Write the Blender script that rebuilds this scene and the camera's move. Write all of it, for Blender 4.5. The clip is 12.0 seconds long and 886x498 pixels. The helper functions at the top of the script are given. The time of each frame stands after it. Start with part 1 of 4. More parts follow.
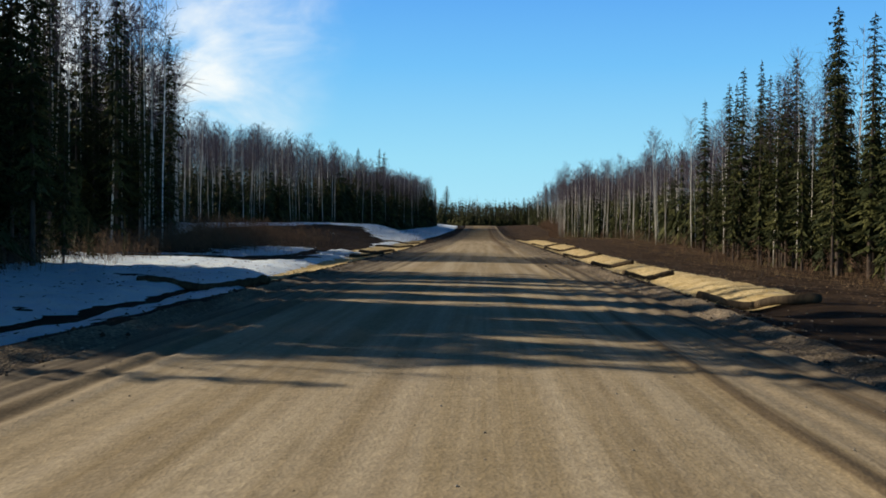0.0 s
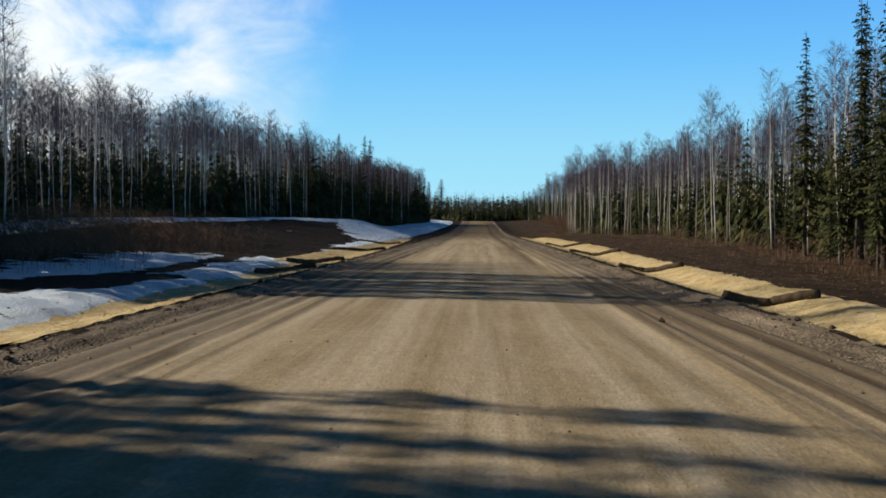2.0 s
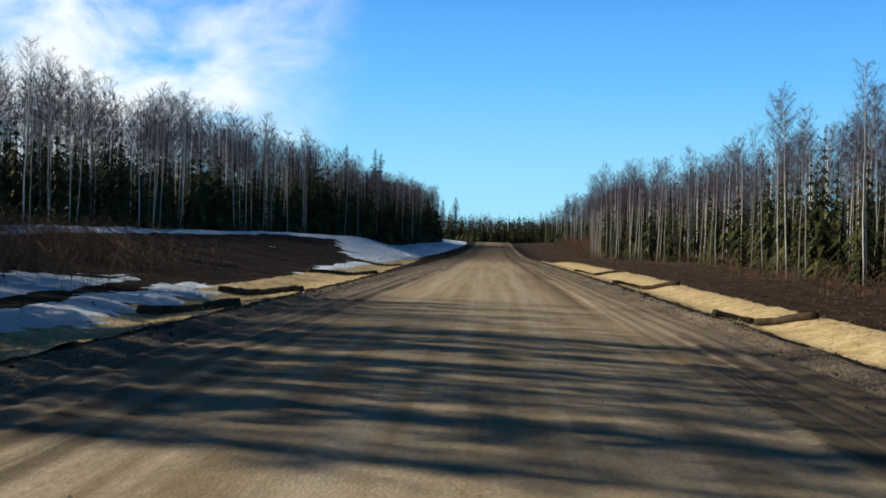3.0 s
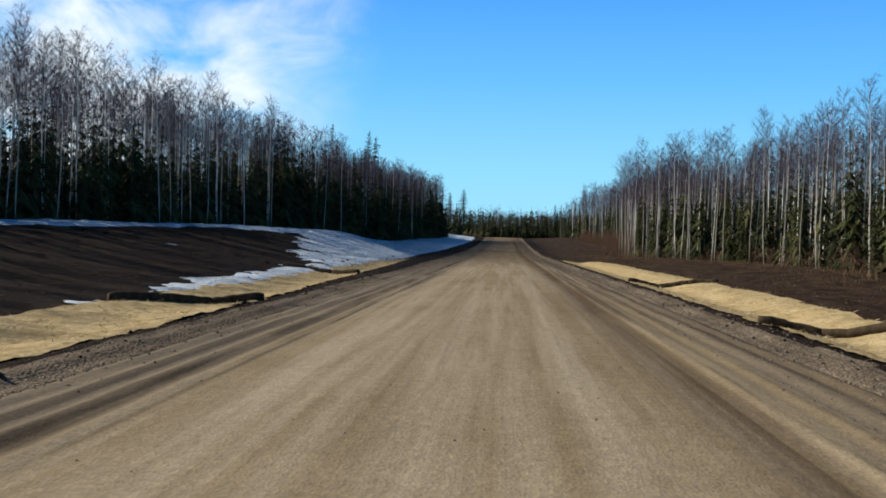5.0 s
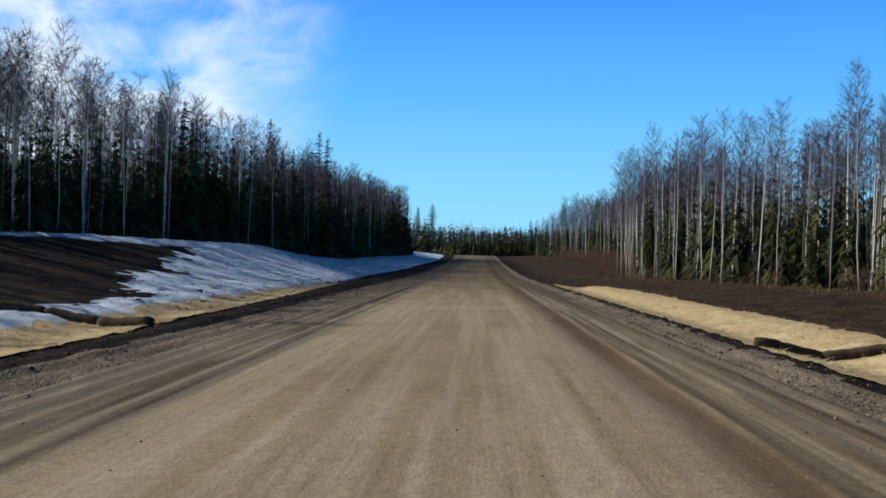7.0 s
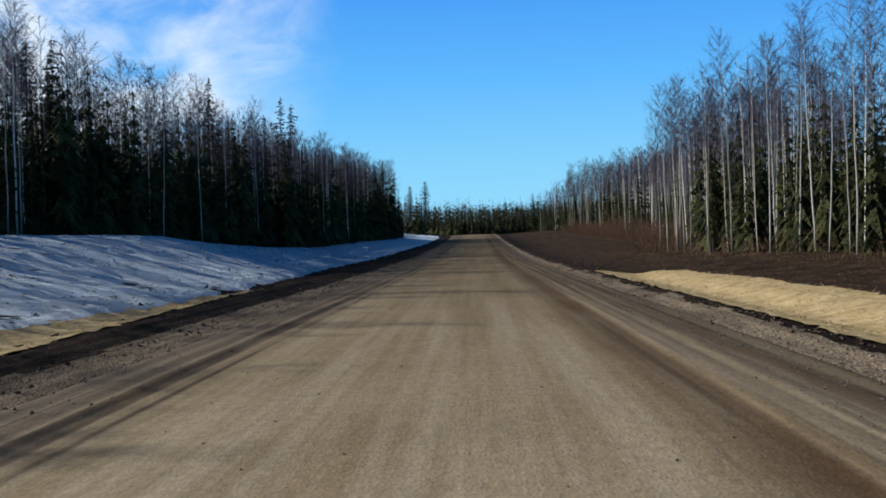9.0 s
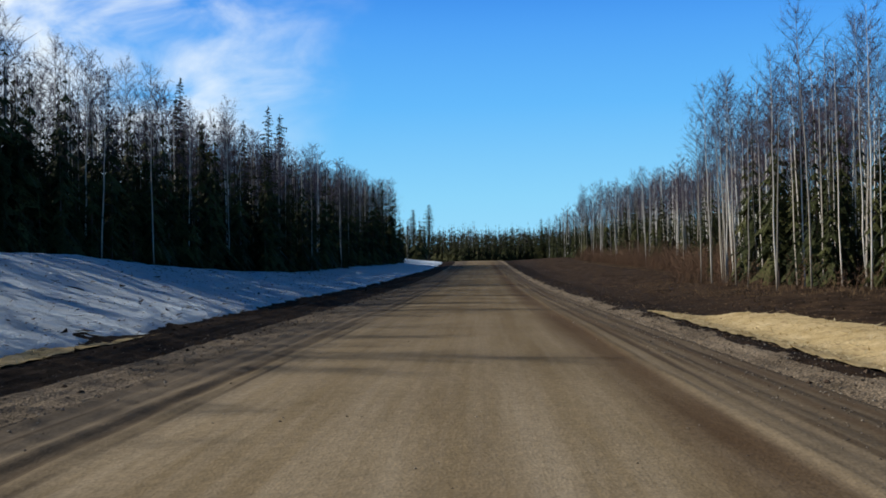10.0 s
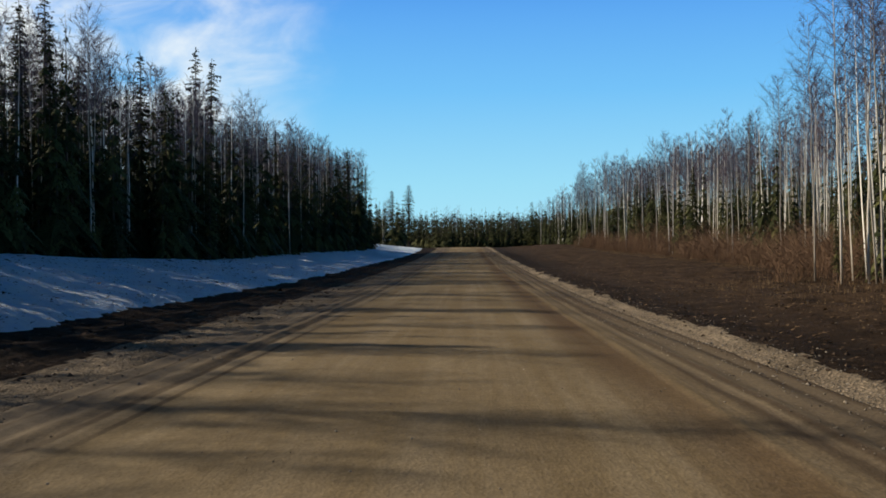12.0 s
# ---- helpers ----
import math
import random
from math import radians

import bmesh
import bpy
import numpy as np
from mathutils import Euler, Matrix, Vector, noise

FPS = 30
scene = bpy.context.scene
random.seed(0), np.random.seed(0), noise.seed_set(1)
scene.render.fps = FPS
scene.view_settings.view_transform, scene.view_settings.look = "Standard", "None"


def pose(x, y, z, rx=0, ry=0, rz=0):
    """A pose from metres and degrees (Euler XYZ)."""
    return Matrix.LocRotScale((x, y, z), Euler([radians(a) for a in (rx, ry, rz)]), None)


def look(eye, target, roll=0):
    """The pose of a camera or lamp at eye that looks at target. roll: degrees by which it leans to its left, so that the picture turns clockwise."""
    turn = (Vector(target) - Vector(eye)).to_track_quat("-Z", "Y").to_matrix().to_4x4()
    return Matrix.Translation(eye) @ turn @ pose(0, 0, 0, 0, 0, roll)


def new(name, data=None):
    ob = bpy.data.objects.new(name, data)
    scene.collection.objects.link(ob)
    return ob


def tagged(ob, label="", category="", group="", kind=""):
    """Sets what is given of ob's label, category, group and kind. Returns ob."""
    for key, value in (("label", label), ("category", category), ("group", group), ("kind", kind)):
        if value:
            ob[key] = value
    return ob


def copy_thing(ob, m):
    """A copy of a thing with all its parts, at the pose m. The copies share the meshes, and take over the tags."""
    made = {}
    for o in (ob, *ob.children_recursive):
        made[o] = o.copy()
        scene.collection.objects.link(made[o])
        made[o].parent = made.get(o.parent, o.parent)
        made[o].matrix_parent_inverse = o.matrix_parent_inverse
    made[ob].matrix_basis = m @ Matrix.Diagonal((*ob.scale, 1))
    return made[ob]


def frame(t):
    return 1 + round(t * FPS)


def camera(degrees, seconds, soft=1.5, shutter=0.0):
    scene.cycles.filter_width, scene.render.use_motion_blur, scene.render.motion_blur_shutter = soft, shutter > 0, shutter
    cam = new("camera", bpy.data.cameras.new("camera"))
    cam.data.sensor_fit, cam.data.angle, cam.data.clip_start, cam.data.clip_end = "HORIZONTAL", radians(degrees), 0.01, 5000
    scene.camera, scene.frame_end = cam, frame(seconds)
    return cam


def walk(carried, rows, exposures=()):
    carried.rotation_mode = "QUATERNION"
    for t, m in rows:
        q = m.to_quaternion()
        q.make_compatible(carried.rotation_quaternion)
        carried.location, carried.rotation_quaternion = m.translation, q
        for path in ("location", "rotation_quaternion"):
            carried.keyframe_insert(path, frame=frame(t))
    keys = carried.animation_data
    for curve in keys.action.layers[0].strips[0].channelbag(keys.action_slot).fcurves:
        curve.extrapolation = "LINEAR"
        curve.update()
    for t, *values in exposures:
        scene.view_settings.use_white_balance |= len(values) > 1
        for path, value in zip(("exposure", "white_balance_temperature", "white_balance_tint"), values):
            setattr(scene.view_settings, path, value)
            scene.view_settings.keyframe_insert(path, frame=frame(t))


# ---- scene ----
cam = camera(47.5, 12.0, soft=1.7, shutter=0.06)
PATH = [
    (0, 0.178, -0.127, 1.490, 2.270, -1.082, -0.490),
    (0.5, 0.184, 6.357, 1.505, 2.506, -0.358, -1.244),
    (1, 0.167, 12.788, 1.503, 1.892, -0.378, -1.023),
    (1.5, 0.119, 19.089, 1.475, 2.055, -1.693, 0.383),
    (2, -0.032, 25.563, 1.471, 2.077, -1.302, -0.223),
    (2.5, -0.157, 32.531, 1.471, 1.308, -0.108, -1.809),
    (3, -0.200, 38.917, 1.465, 2.895, -0.163, -1.720),
    (3.2, -0.208, 41.384, 1.463, 2.573, -0.736, -0.870),
    (4.8, -0.098, 61.932, 1.482, 2.310, -0.282, -1.164),
    (5, -0.069, 64.589, 1.534, 3.532, -0.432, -1.524),
    (5.5, 0.017, 71.006, 1.502, 2.594, -0.610, -2.116),
    (6, 0.030, 77.419, 1.602, 1.851, -0.073, -2.025),
    (6.5, 0.000, 83.635, 1.508, 2.601, 0.050, -1.503),
    (7, -0.019, 90.113, 1.465, 1.951, 0.673, -1.529),
    (7.2, 0.038, 92.703, 1.460, 2.447, 0.001, -0.186),
    (8.8, 0.059, 113.396, 1.505, 1.627, -0.536, 2.036),
    (9, 0.052, 115.980, 1.504, 1.942, -0.379, 1.780),
    (9.5, 0.030, 122.468, 1.503, 3.464, -0.552, 1.842),
    (10, 0.018, 128.989, 1.478, 2.244, 1.117, 0.934),
    (10.5, -0.023, 135.233, 1.498, 1.341, 0.811, 0.544),
    (11, -0.031, 141.618, 1.502, 2.288, 0.915, 0.487),
    (11.5, 0.000, 148.248, 1.499, 1.849, 1.072, 0.943),
    (12, 0.032, 154.859, 1.516, 1.381, 0.370, 0.537),
]
walk(cam, [(t, pose(x, y, z, 90 + pitch, roll, yaw)) for t, x, y, z, yaw, pitch, roll in PATH],
     exposures=[(0.0, 0.18, 6900, 10), (1.5, 0.18, 6800, 10), (3.0, 0.22, 6500, 10), (5.5, 0.18, 6150, 10), (7.0, 0.10, 5850, 10), (9.5, 0.02, 5950, 10), (10.5, 0.08, 6350, 10), (11.5, 0.18, 6950, 10), (12.0, 0.18, 6950, 10)])

# ---- world and sun ----
SUN_SIDE, SUN_UP = 74.0, 28.5  # degrees left of the road's direction, degrees above the horizon
world = bpy.data.worlds.new("sky")
scene.world = world
world.use_nodes = True
wn, wl = world.node_tree.nodes, world.node_tree.links
wn.clear()


def build_sky():
    out = wn.new("ShaderNodeOutputWorld")
    back = wn.new("ShaderNodeBackground")
    sky = wn.new("ShaderNodeTexSky")
    sky.sky_type, sky.sun_disc = "NISHITA", False
    sky.sun_elevation, sky.sun_rotation = radians(SUN_UP), radians(360 - SUN_SIDE)
    sky.air_density, sky.dust_density, sky.ozone_density, sky.altitude = 1.0, 0.0, 3.0, 700
    deep = wn.new("ShaderNodeHueSaturation")
    deep.inputs["Saturation"].default_value, deep.inputs["Value"].default_value = 1.45, 0.25
    coord = wn.new("ShaderNodeTexCoord")
    # thin clouds drifting over the sunny side of the sky
    scale = wn.new("ShaderNodeMapping")
    scale.inputs["Scale"].default_value = (1.0, 1.0, 1.7)
    scale.inputs["Location"].default_value = (0.35, 0.0, 0.12)
    wisps = wn.new("ShaderNodeTexNoise")
    wisps.inputs["Scale"].default_value, wisps.inputs["Detail"].default_value = 8.0, 8.0
    wisps.inputs["Roughness"].default_value, wisps.inputs["Distortion"].default_value = 0.55, 0.4
    axis = wn.new("ShaderNodeVectorMath")
    axis.operation = "DOT_PRODUCT"
    axis.inputs[1].default_value = (-0.90, 0.33, 0.28)
    side = wn.new("ShaderNodeValToRGB")
    el = side.color_ramp.elements
    for i in range(3):
        el.new(0.5)
    for e, (p, v) in zip(el, [(0.45, 0.0), (0.60, 0.72), (0.70, 1.0), (0.80, 0.5), (0.92, 0.08)]):
        e.position, e.color = p, (v, v, v, 1)
    height = wn.new("ShaderNodeSeparateXYZ")
    wl.new(coord.outputs["Generated"], height.inputs[0])
    both = wn.new("ShaderNodeMath")
    both.operation = "MULTIPLY"
    cover = wn.new("ShaderNodeMapRange")
    cover.interpolation_type = "SMOOTHSTEP"
    cover.inputs["From Min"].default_value, cover.inputs["From Max"].default_value = 0.10, 0.72
    mix = wn.new("ShaderNodeMix")
    mix.data_type = "RGBA"
    mix.inputs["B"].default_value = (8.4, 9.0, 9.3, 1)
    wl.new(coord.outputs["Generated"], scale.inputs["Vector"])
    wl.new(scale.outputs["Vector"], wisps.inputs["Vector"])
    wl.new(coord.outputs["Generated"], axis.inputs[0])
    wl.new(axis.outputs["Value"], side.inputs["Fac"])
    wl.new(side.outputs["Color"], both.inputs[0])
    puff = wn.new("ShaderNodeMapRange")
    puff.inputs["From Min"].default_value, puff.inputs["From Max"].default_value = 0.22, 0.66
    wl.new(wisps.outputs["Fac"], puff.inputs["Value"])
    wl.new(puff.outputs["Result"], both.inputs[1])
    # the clouds lie low; overhead the air is clear
    low = wn.new("ShaderNodeMapRange")
    low.interpolation_type = "SMOOTHSTEP"
    low.inputs["From Min"].default_value, low.inputs["From Max"].default_value = 0.55, 0.26
    drift = wn.new("ShaderNodeMath")
    drift.operation = "MULTIPLY"
    wl.new(height.outputs["Z"], low.inputs["Value"])
    wl.new(both.outputs["Value"], drift.inputs[0])
    wl.new(low.outputs["Result"], drift.inputs[1])
    wl.new(drift.outputs["Value"], cover.inputs["Value"])
    wl.new(cover.outputs["Result"], mix.inputs["Factor"])
    wl.new(sky.outputs["Color"], deep.inputs["Color"])
    # the clear band of air over the horizon, pale below and deep blue above
    band = wn.new("ShaderNodeValToRGB")
    be = band.color_ramp.elements
    be.new(0.5), be.new(0.5)
    for e, (p, c) in zip(be, [(0.0, (0.40, 0.78, 0.95, 1)), (0.07, (0.30, 0.70, 0.95, 1)), (0.16, (0.155, 0.52, 0.96, 1)), (0.27, (0.070, 0.318, 0.89, 1))]):
        e.position, e.color = p, c
    gain = wn.new("ShaderNodeVectorMath")
    gain.operation = "SCALE"
    gain.inputs["Scale"].default_value = 9.2
    rise = wn.new("ShaderNodeMapRange")
    rise.interpolation_type = "SMOOTHSTEP"
    rise.inputs["From Min"].default_value, rise.inputs["From Max"].default_value = 0.22, 0.50
    dome = wn.new("ShaderNodeMix")
    dome.data_type = "RGBA"
    wl.new(height.outputs["Z"], band.inputs["Fac"])
    wl.new(height.outputs["Z"], rise.inputs["Value"])
    wl.new(band.outputs["Color"], gain.inputs[0])
    wl.new(rise.outputs["Result"], dome.inputs["Factor"])
    wl.new(gain.outputs["Vector"], dome.inputs["A"])
    wl.new(deep.outputs["Color"], dome.inputs["B"])
    wl.new(dome.outputs["Result"], mix.inputs["A"])
    wl.new(mix.outputs["Result"], back.inputs["Color"])
    back.inputs["Strength"].default_value = 0.10
    wl.new(back.outputs["Background"], out.inputs["Surface"])


build_sky()
sun = new("sun", bpy.data.lights.new("sun", "SUN"))
sun.data.energy, sun.data.angle, sun.data.color = 5.0, radians(0.55), (1.0, 0.91, 0.77)
sun.matrix_world = look((-60 * math.sin(radians(SUN_SIDE)), 60 * math.cos(radians(SUN_SIDE)), 60 * math.tan(radians(SUN_UP))), (0, 0, 0))


# ---- materials ----
def lin(r, g, b):
    return (r, g, b, 1.0)


class Mat:
    """A small builder for node materials."""

    def __init__(self, name, rough=0.9):
        self.m = bpy.data.materials.new(name)
        self.m.use_nodes = True
        self.n, self.l = self.m.node_tree.nodes, self.m.node_tree.links
        self.b = self.n["Principled BSDF"]
        self.b.inputs["Roughness"].default_value = rough
        self.b.inputs["Specular IOR Level"].default_value = 0.06
        self.co = self.n.new("ShaderNodeTexCoord").outputs["Object"]

    def noise(self, scale, detail=5.0, stretch=(1, 1, 1), rough=0.6):
        mp = self.n.new("ShaderNodeMapping")
        mp.inputs["Scale"].default_value = stretch
        self.l.new(self.co, mp.inputs["Vector"])
        t = self.n.new("ShaderNodeTexNoise")
        t.inputs["Scale"].default_value, t.inputs["Detail"].default_value, t.inputs["Roughness"].default_value = scale, detail, rough
        self.l.new(mp.outputs["Vector"], t.inputs["Vector"])
        return t.outputs["Fac"]

    def cells(self, scale, stretch=(1, 1, 1)):
        mp = self.n.new("ShaderNodeMapping")
        mp.inputs["Scale"].default_value = stretch
        self.l.new(self.co, mp.inputs["Vector"])
        t = self.n.new("ShaderNodeTexVoronoi")
        t.inputs["Scale"].default_value = scale
        self.l.new(mp.outputs["Vector"], t.inputs["Vector"])
        return t

    def ramp(self, fac, stops):
        r = self.n.new("ShaderNodeValToRGB")
        e = r.color_ramp.elements
        while len(e) < len(stops):
            e.new(0.5)
        for el, (p, c) in zip(e, stops):
            el.position, el.color = p, c if len(c) == 4 else (*c, 1)
        self.l.new(fac, r.inputs["Fac"])
        return r.outputs["Color"]

    def mix(self, fac, a, b, mode="MIX"):
        x = self.n.new("ShaderNodeMix")
        x.data_type, x.blend_type = "RGBA", mode
        for key, v in (("Factor", fac), ("A", a), ("B", b)):
            if isinstance(v, (int, float)):
                x.inputs[key].default_value = v
            elif isinstance(v, tuple):
                x.inputs[key].default_value = v if len(v) == 4 else (*v, 1)
            else:
                self.l.new(v, x.inputs[key])
        return x.outputs["Result"]

    def band(self, a, b, c, d, axis="X"):
        """1 between b and c along an object axis, fading to 0 at a and d."""
        sep = self.n.new("ShaderNodeSeparateXYZ")
        self.l.new(self.co, sep.inputs[0])
        up, down, mul = self.n.new("ShaderNodeMapRange"), self.n.new("ShaderNodeMapRange"), self.n.new("ShaderNodeMath")
        up.inputs["From Min"].default_value, up.inputs["From Max"].default_value = a, b
        down.inputs["From Min"].default_value, down.inputs["From Max"].default_value = d, c
        mul.operation = "MULTIPLY"
        for r in (up, down):
            self.l.new(sep.outputs[axis], r.inputs["Value"])
        self.l.new(up.outputs["Result"], mul.inputs[0])
        self.l.new(down.outputs["Result"], mul.inputs[1])
        return mul.outputs["Value"]

    def times(self, a, b):
        m = self.n.new("ShaderNodeMath")
        m.operation = "MULTIPLY"
        for i, v in enumerate((a, b)):
            if isinstance(v, (int, float)):
                m.inputs[i].default_value = v
            else:
                self.l.new(v, m.inputs[i])
        return m.outputs["Value"]

    def chance(self):
        return self.n.new("ShaderNodeObjectInfo").outputs["Random"]

    def island(self):
        return self.n.new("ShaderNodeNewGeometry").outputs["Random Per Island"]

    def done(self, colour, bump=None, depth=0.02, strength=0.6):
        self.l.new(colour, self.b.inputs["Base Color"])
        if bump is not None:
            bp = self.n.new("ShaderNodeBump")
            bp.inputs["Distance"].default_value, bp.inputs["Strength"].default_value = depth, strength
            self.l.new(bump, bp.inputs["Height"])
            self.l.new(bp.outputs["Normal"], self.b.inputs["Normal"])
        return self.m


def make_road_mat():
    k = Mat("packed_gravel", 0.92)
    base = k.ramp(k.noise(0.35, 4), [(0.3, lin(0.240, 0.185, 0.108)), (0.7, lin(0.330, 0.260, 0.162))])
    streak = k.noise(1.9, 5, (1.0, 0.022, 1.0), 0.65)
    base = k.mix(k.ramp(streak, [(0.42, lin(0, 0, 0)), (0.62, lin(0.9, 0.9, 0.9))]), base, lin(0.41, 0.34, 0.24))
    dark = k.ramp(k.noise(1.25, 6, (1.0, 0.028, 1.0), 0.7), [(0.50, lin(0, 0, 0)), (0.70, lin(0.42, 0.42, 0.42))])
    base = k.mix(dark, base, lin(0.135, 0.092, 0.050))
    thin = k.ramp(k.noise(7.0, 3, (1.0, 0.012, 1.0)), [(0.60, lin(0, 0, 0)), (0.74, lin(0.22, 0.22, 0.22))])
    base = k.mix(thin, base, lin(0.12, 0.085, 0.05))
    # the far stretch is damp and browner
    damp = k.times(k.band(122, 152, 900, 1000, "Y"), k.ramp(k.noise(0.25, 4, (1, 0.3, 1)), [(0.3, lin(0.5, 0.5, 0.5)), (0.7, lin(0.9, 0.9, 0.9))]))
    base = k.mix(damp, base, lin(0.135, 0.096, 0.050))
    # damp wheel path on the right-hand lane and the loose edges of the carriageway
    rut = k.times(k.times(k.band(1.35, 2.0, 2.28, 2.5), k.ramp(k.noise(0.5, 4, (1, 0.15, 1)), [(0.3, lin(0.5, 0.5, 0.5)), (0.6, lin(0.95, 0.95, 0.95))])), k.band(55, 90, 300, 350, "Y"))
    base = k.mix(rut, base, lin(0.095, 0.058, 0.029))
    loose = k.ramp(k.noise(2.2, 6, (1.0, 0.10, 1.0), 0.7), [(0.30, lin(0.35, 0.35, 0.35)), (0.52, lin(1, 1, 1))])
    base = k.mix(k.times(k.band(2.4, 3.9, 9, 10), loose), base, lin(0.145, 0.113, 0.077))
    base = k.mix(k.times(k.band(-10, -9, -4.0, -3.0), loose), base, lin(0.185, 0.150, 0.108))
    crest = k.times(k.band(2.34, 2.40, 2.46, 2.56), k.ramp(k.noise(0.6, 5, (1, 0.4, 1)), [(0.35, lin(0, 0, 0)), (0.65, lin(0.8, 0.8, 0.8))]))
    base = k.mix(k.times(crest, k.band(-100, -90, 125, 148, "Y")), base, lin(0.33, 0.255, 0.155))
    # past the last blankets the edges are torn up and muddy
    torn = k.times(k.band(112, 138, 400, 450, "Y"), k.ramp(k.noise(1.6, 6, (1.0, 0.16, 1.0), 0.7), [(0.32, lin(0.45, 0.45, 0.45)), (0.60, lin(1, 1, 1))]))
    base = k.mix(k.times(torn, k.band(2.1, 3.5, 9, 10)), base, lin(0.105, 0.080, 0.054))
    base = k.mix(k.times(torn, k.band(-10, -9, -4.0, -2.9)), base, lin(0.145, 0.115, 0.082))
    # dark streaks paint the shade of long grooves into both edges
    groove_shade = k.ramp(k.noise(3.4, 4, (1.0, 0.010, 1.0), 0.5), [(0.52, lin(0, 0, 0)), (0.62, lin(0.7, 0.7, 0.7))])
    base = k.mix(k.times(groove_shade, k.band(1.6, 2.2, 9, 10)), base, lin(0.075, 0.050, 0.030))
    base = k.mix(k.times(groove_shade, k.band(-10, -9, -3.1, -2.6)), base, lin(0.085, 0.066, 0.046))
    crest = k.times(k.band(-3.8, -3.62, -3.48, -3.3), k.ramp(k.noise(0.6, 5, (1, 0.4, 1)), [(0.35, lin(0, 0, 0)), (0.65, lin(0.8, 0.8, 0.8))]))
    base = k.mix(crest, base, lin(0.09, 0.064, 0.038))
    # sharp furrows cut by the grader's blade, their shade painted as dark lines
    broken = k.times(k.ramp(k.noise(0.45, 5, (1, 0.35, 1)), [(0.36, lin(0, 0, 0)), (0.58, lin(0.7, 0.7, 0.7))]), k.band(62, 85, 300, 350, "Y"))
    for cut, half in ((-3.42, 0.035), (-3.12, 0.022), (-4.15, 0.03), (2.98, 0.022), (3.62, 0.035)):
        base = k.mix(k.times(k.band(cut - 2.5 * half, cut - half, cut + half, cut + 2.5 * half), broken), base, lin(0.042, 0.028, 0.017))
    peb = k.cells(34)
    grain = k.ramp(peb.outputs["Color"], [(0.15, lin(0.62, 0.62, 0.62)), (0.85, lin(1.3, 1.28, 1.22))])
    base = k.mix(0.38, base, grain, "MULTIPLY")
    base = k.mix(0.5, base, k.ramp(k.noise(9, 6), [(0.3, lin(0.72, 0.72, 0.72)), (0.7, lin(1.2, 1.2, 1.2))]), "MULTIPLY")
    return k.done(base, k.mix(0.8, peb.outputs["Distance"], k.noise(5, 8, (1, 0.4, 1))), 0.035, 0.5)


def make_soil_mat():
    k = Mat("turned_soil", 0.95)
    c = k.ramp(k.noise(0.5, 6), [(0.3, lin(0.011, 0.0072, 0.0048)), (0.55, lin(0.024, 0.0155, 0.0098)), (0.75, lin(0.052, 0.033, 0.020))])
    c = k.mix(k.ramp(k.noise(5, 6), [(0.58, lin(0, 0, 0)), (0.72, lin(0.6, 0.6, 0.6))]), c, lin(0.075, 0.048, 0.030))
    litter = k.cells(9)
    c = k.mix(k.ramp(litter.outputs["Color"], [(0.80, lin(0, 0, 0)), (0.92, lin(0.4, 0.4, 0.4))]), c, lin(0.11, 0.072, 0.044))
    c = k.mix(k.ramp(k.noise(1.8, 6, (1, 0.5, 1), 0.7), [(0.55, lin(0, 0, 0)), (0.72, lin(0.8, 0.8, 0.8))]), c, lin(0.062, 0.037, 0.021))
    # the sunny bank is dry, strewn with old leaves, and painted lighter for the sun
    dry_sunlit = k.times(k.band(6.5, 9.5, 60, 80), k.ramp(k.noise(1.1, 6, (1, 0.6, 1), 0.7), [(0.40, lin(0.1, 0.1, 0.1)), (0.62, lin(0.85, 0.85, 0.85))]))
    c = k.mix(dry_sunlit, c, lin(0.082, 0.052, 0.031))
    return k.done(c, k.mix(0.5, k.noise(3.5, 8), k.noise(22, 5)), 0.16, 1.0)


def make_shoulder_mat():
    k = Mat("dark_gravel", 0.95)
    c = k.ramp(k.noise(1.2, 6, (1, 0.25, 1)), [(0.3, lin(0.080, 0.064, 0.046)), (0.7, lin(0.235, 0.192, 0.140))])
    peb = k.cells(26)
    c = k.mix(0.8, c, k.ramp(peb.outputs["Color"], [(0.2, lin(0.5, 0.5, 0.5)), (0.95, lin(1.9, 1.8, 1.7))]), "MULTIPLY")
    return k.done(c, k.mix(0.5, peb.outputs["Distance"], k.noise(9, 7)), 0.05, 0.9)


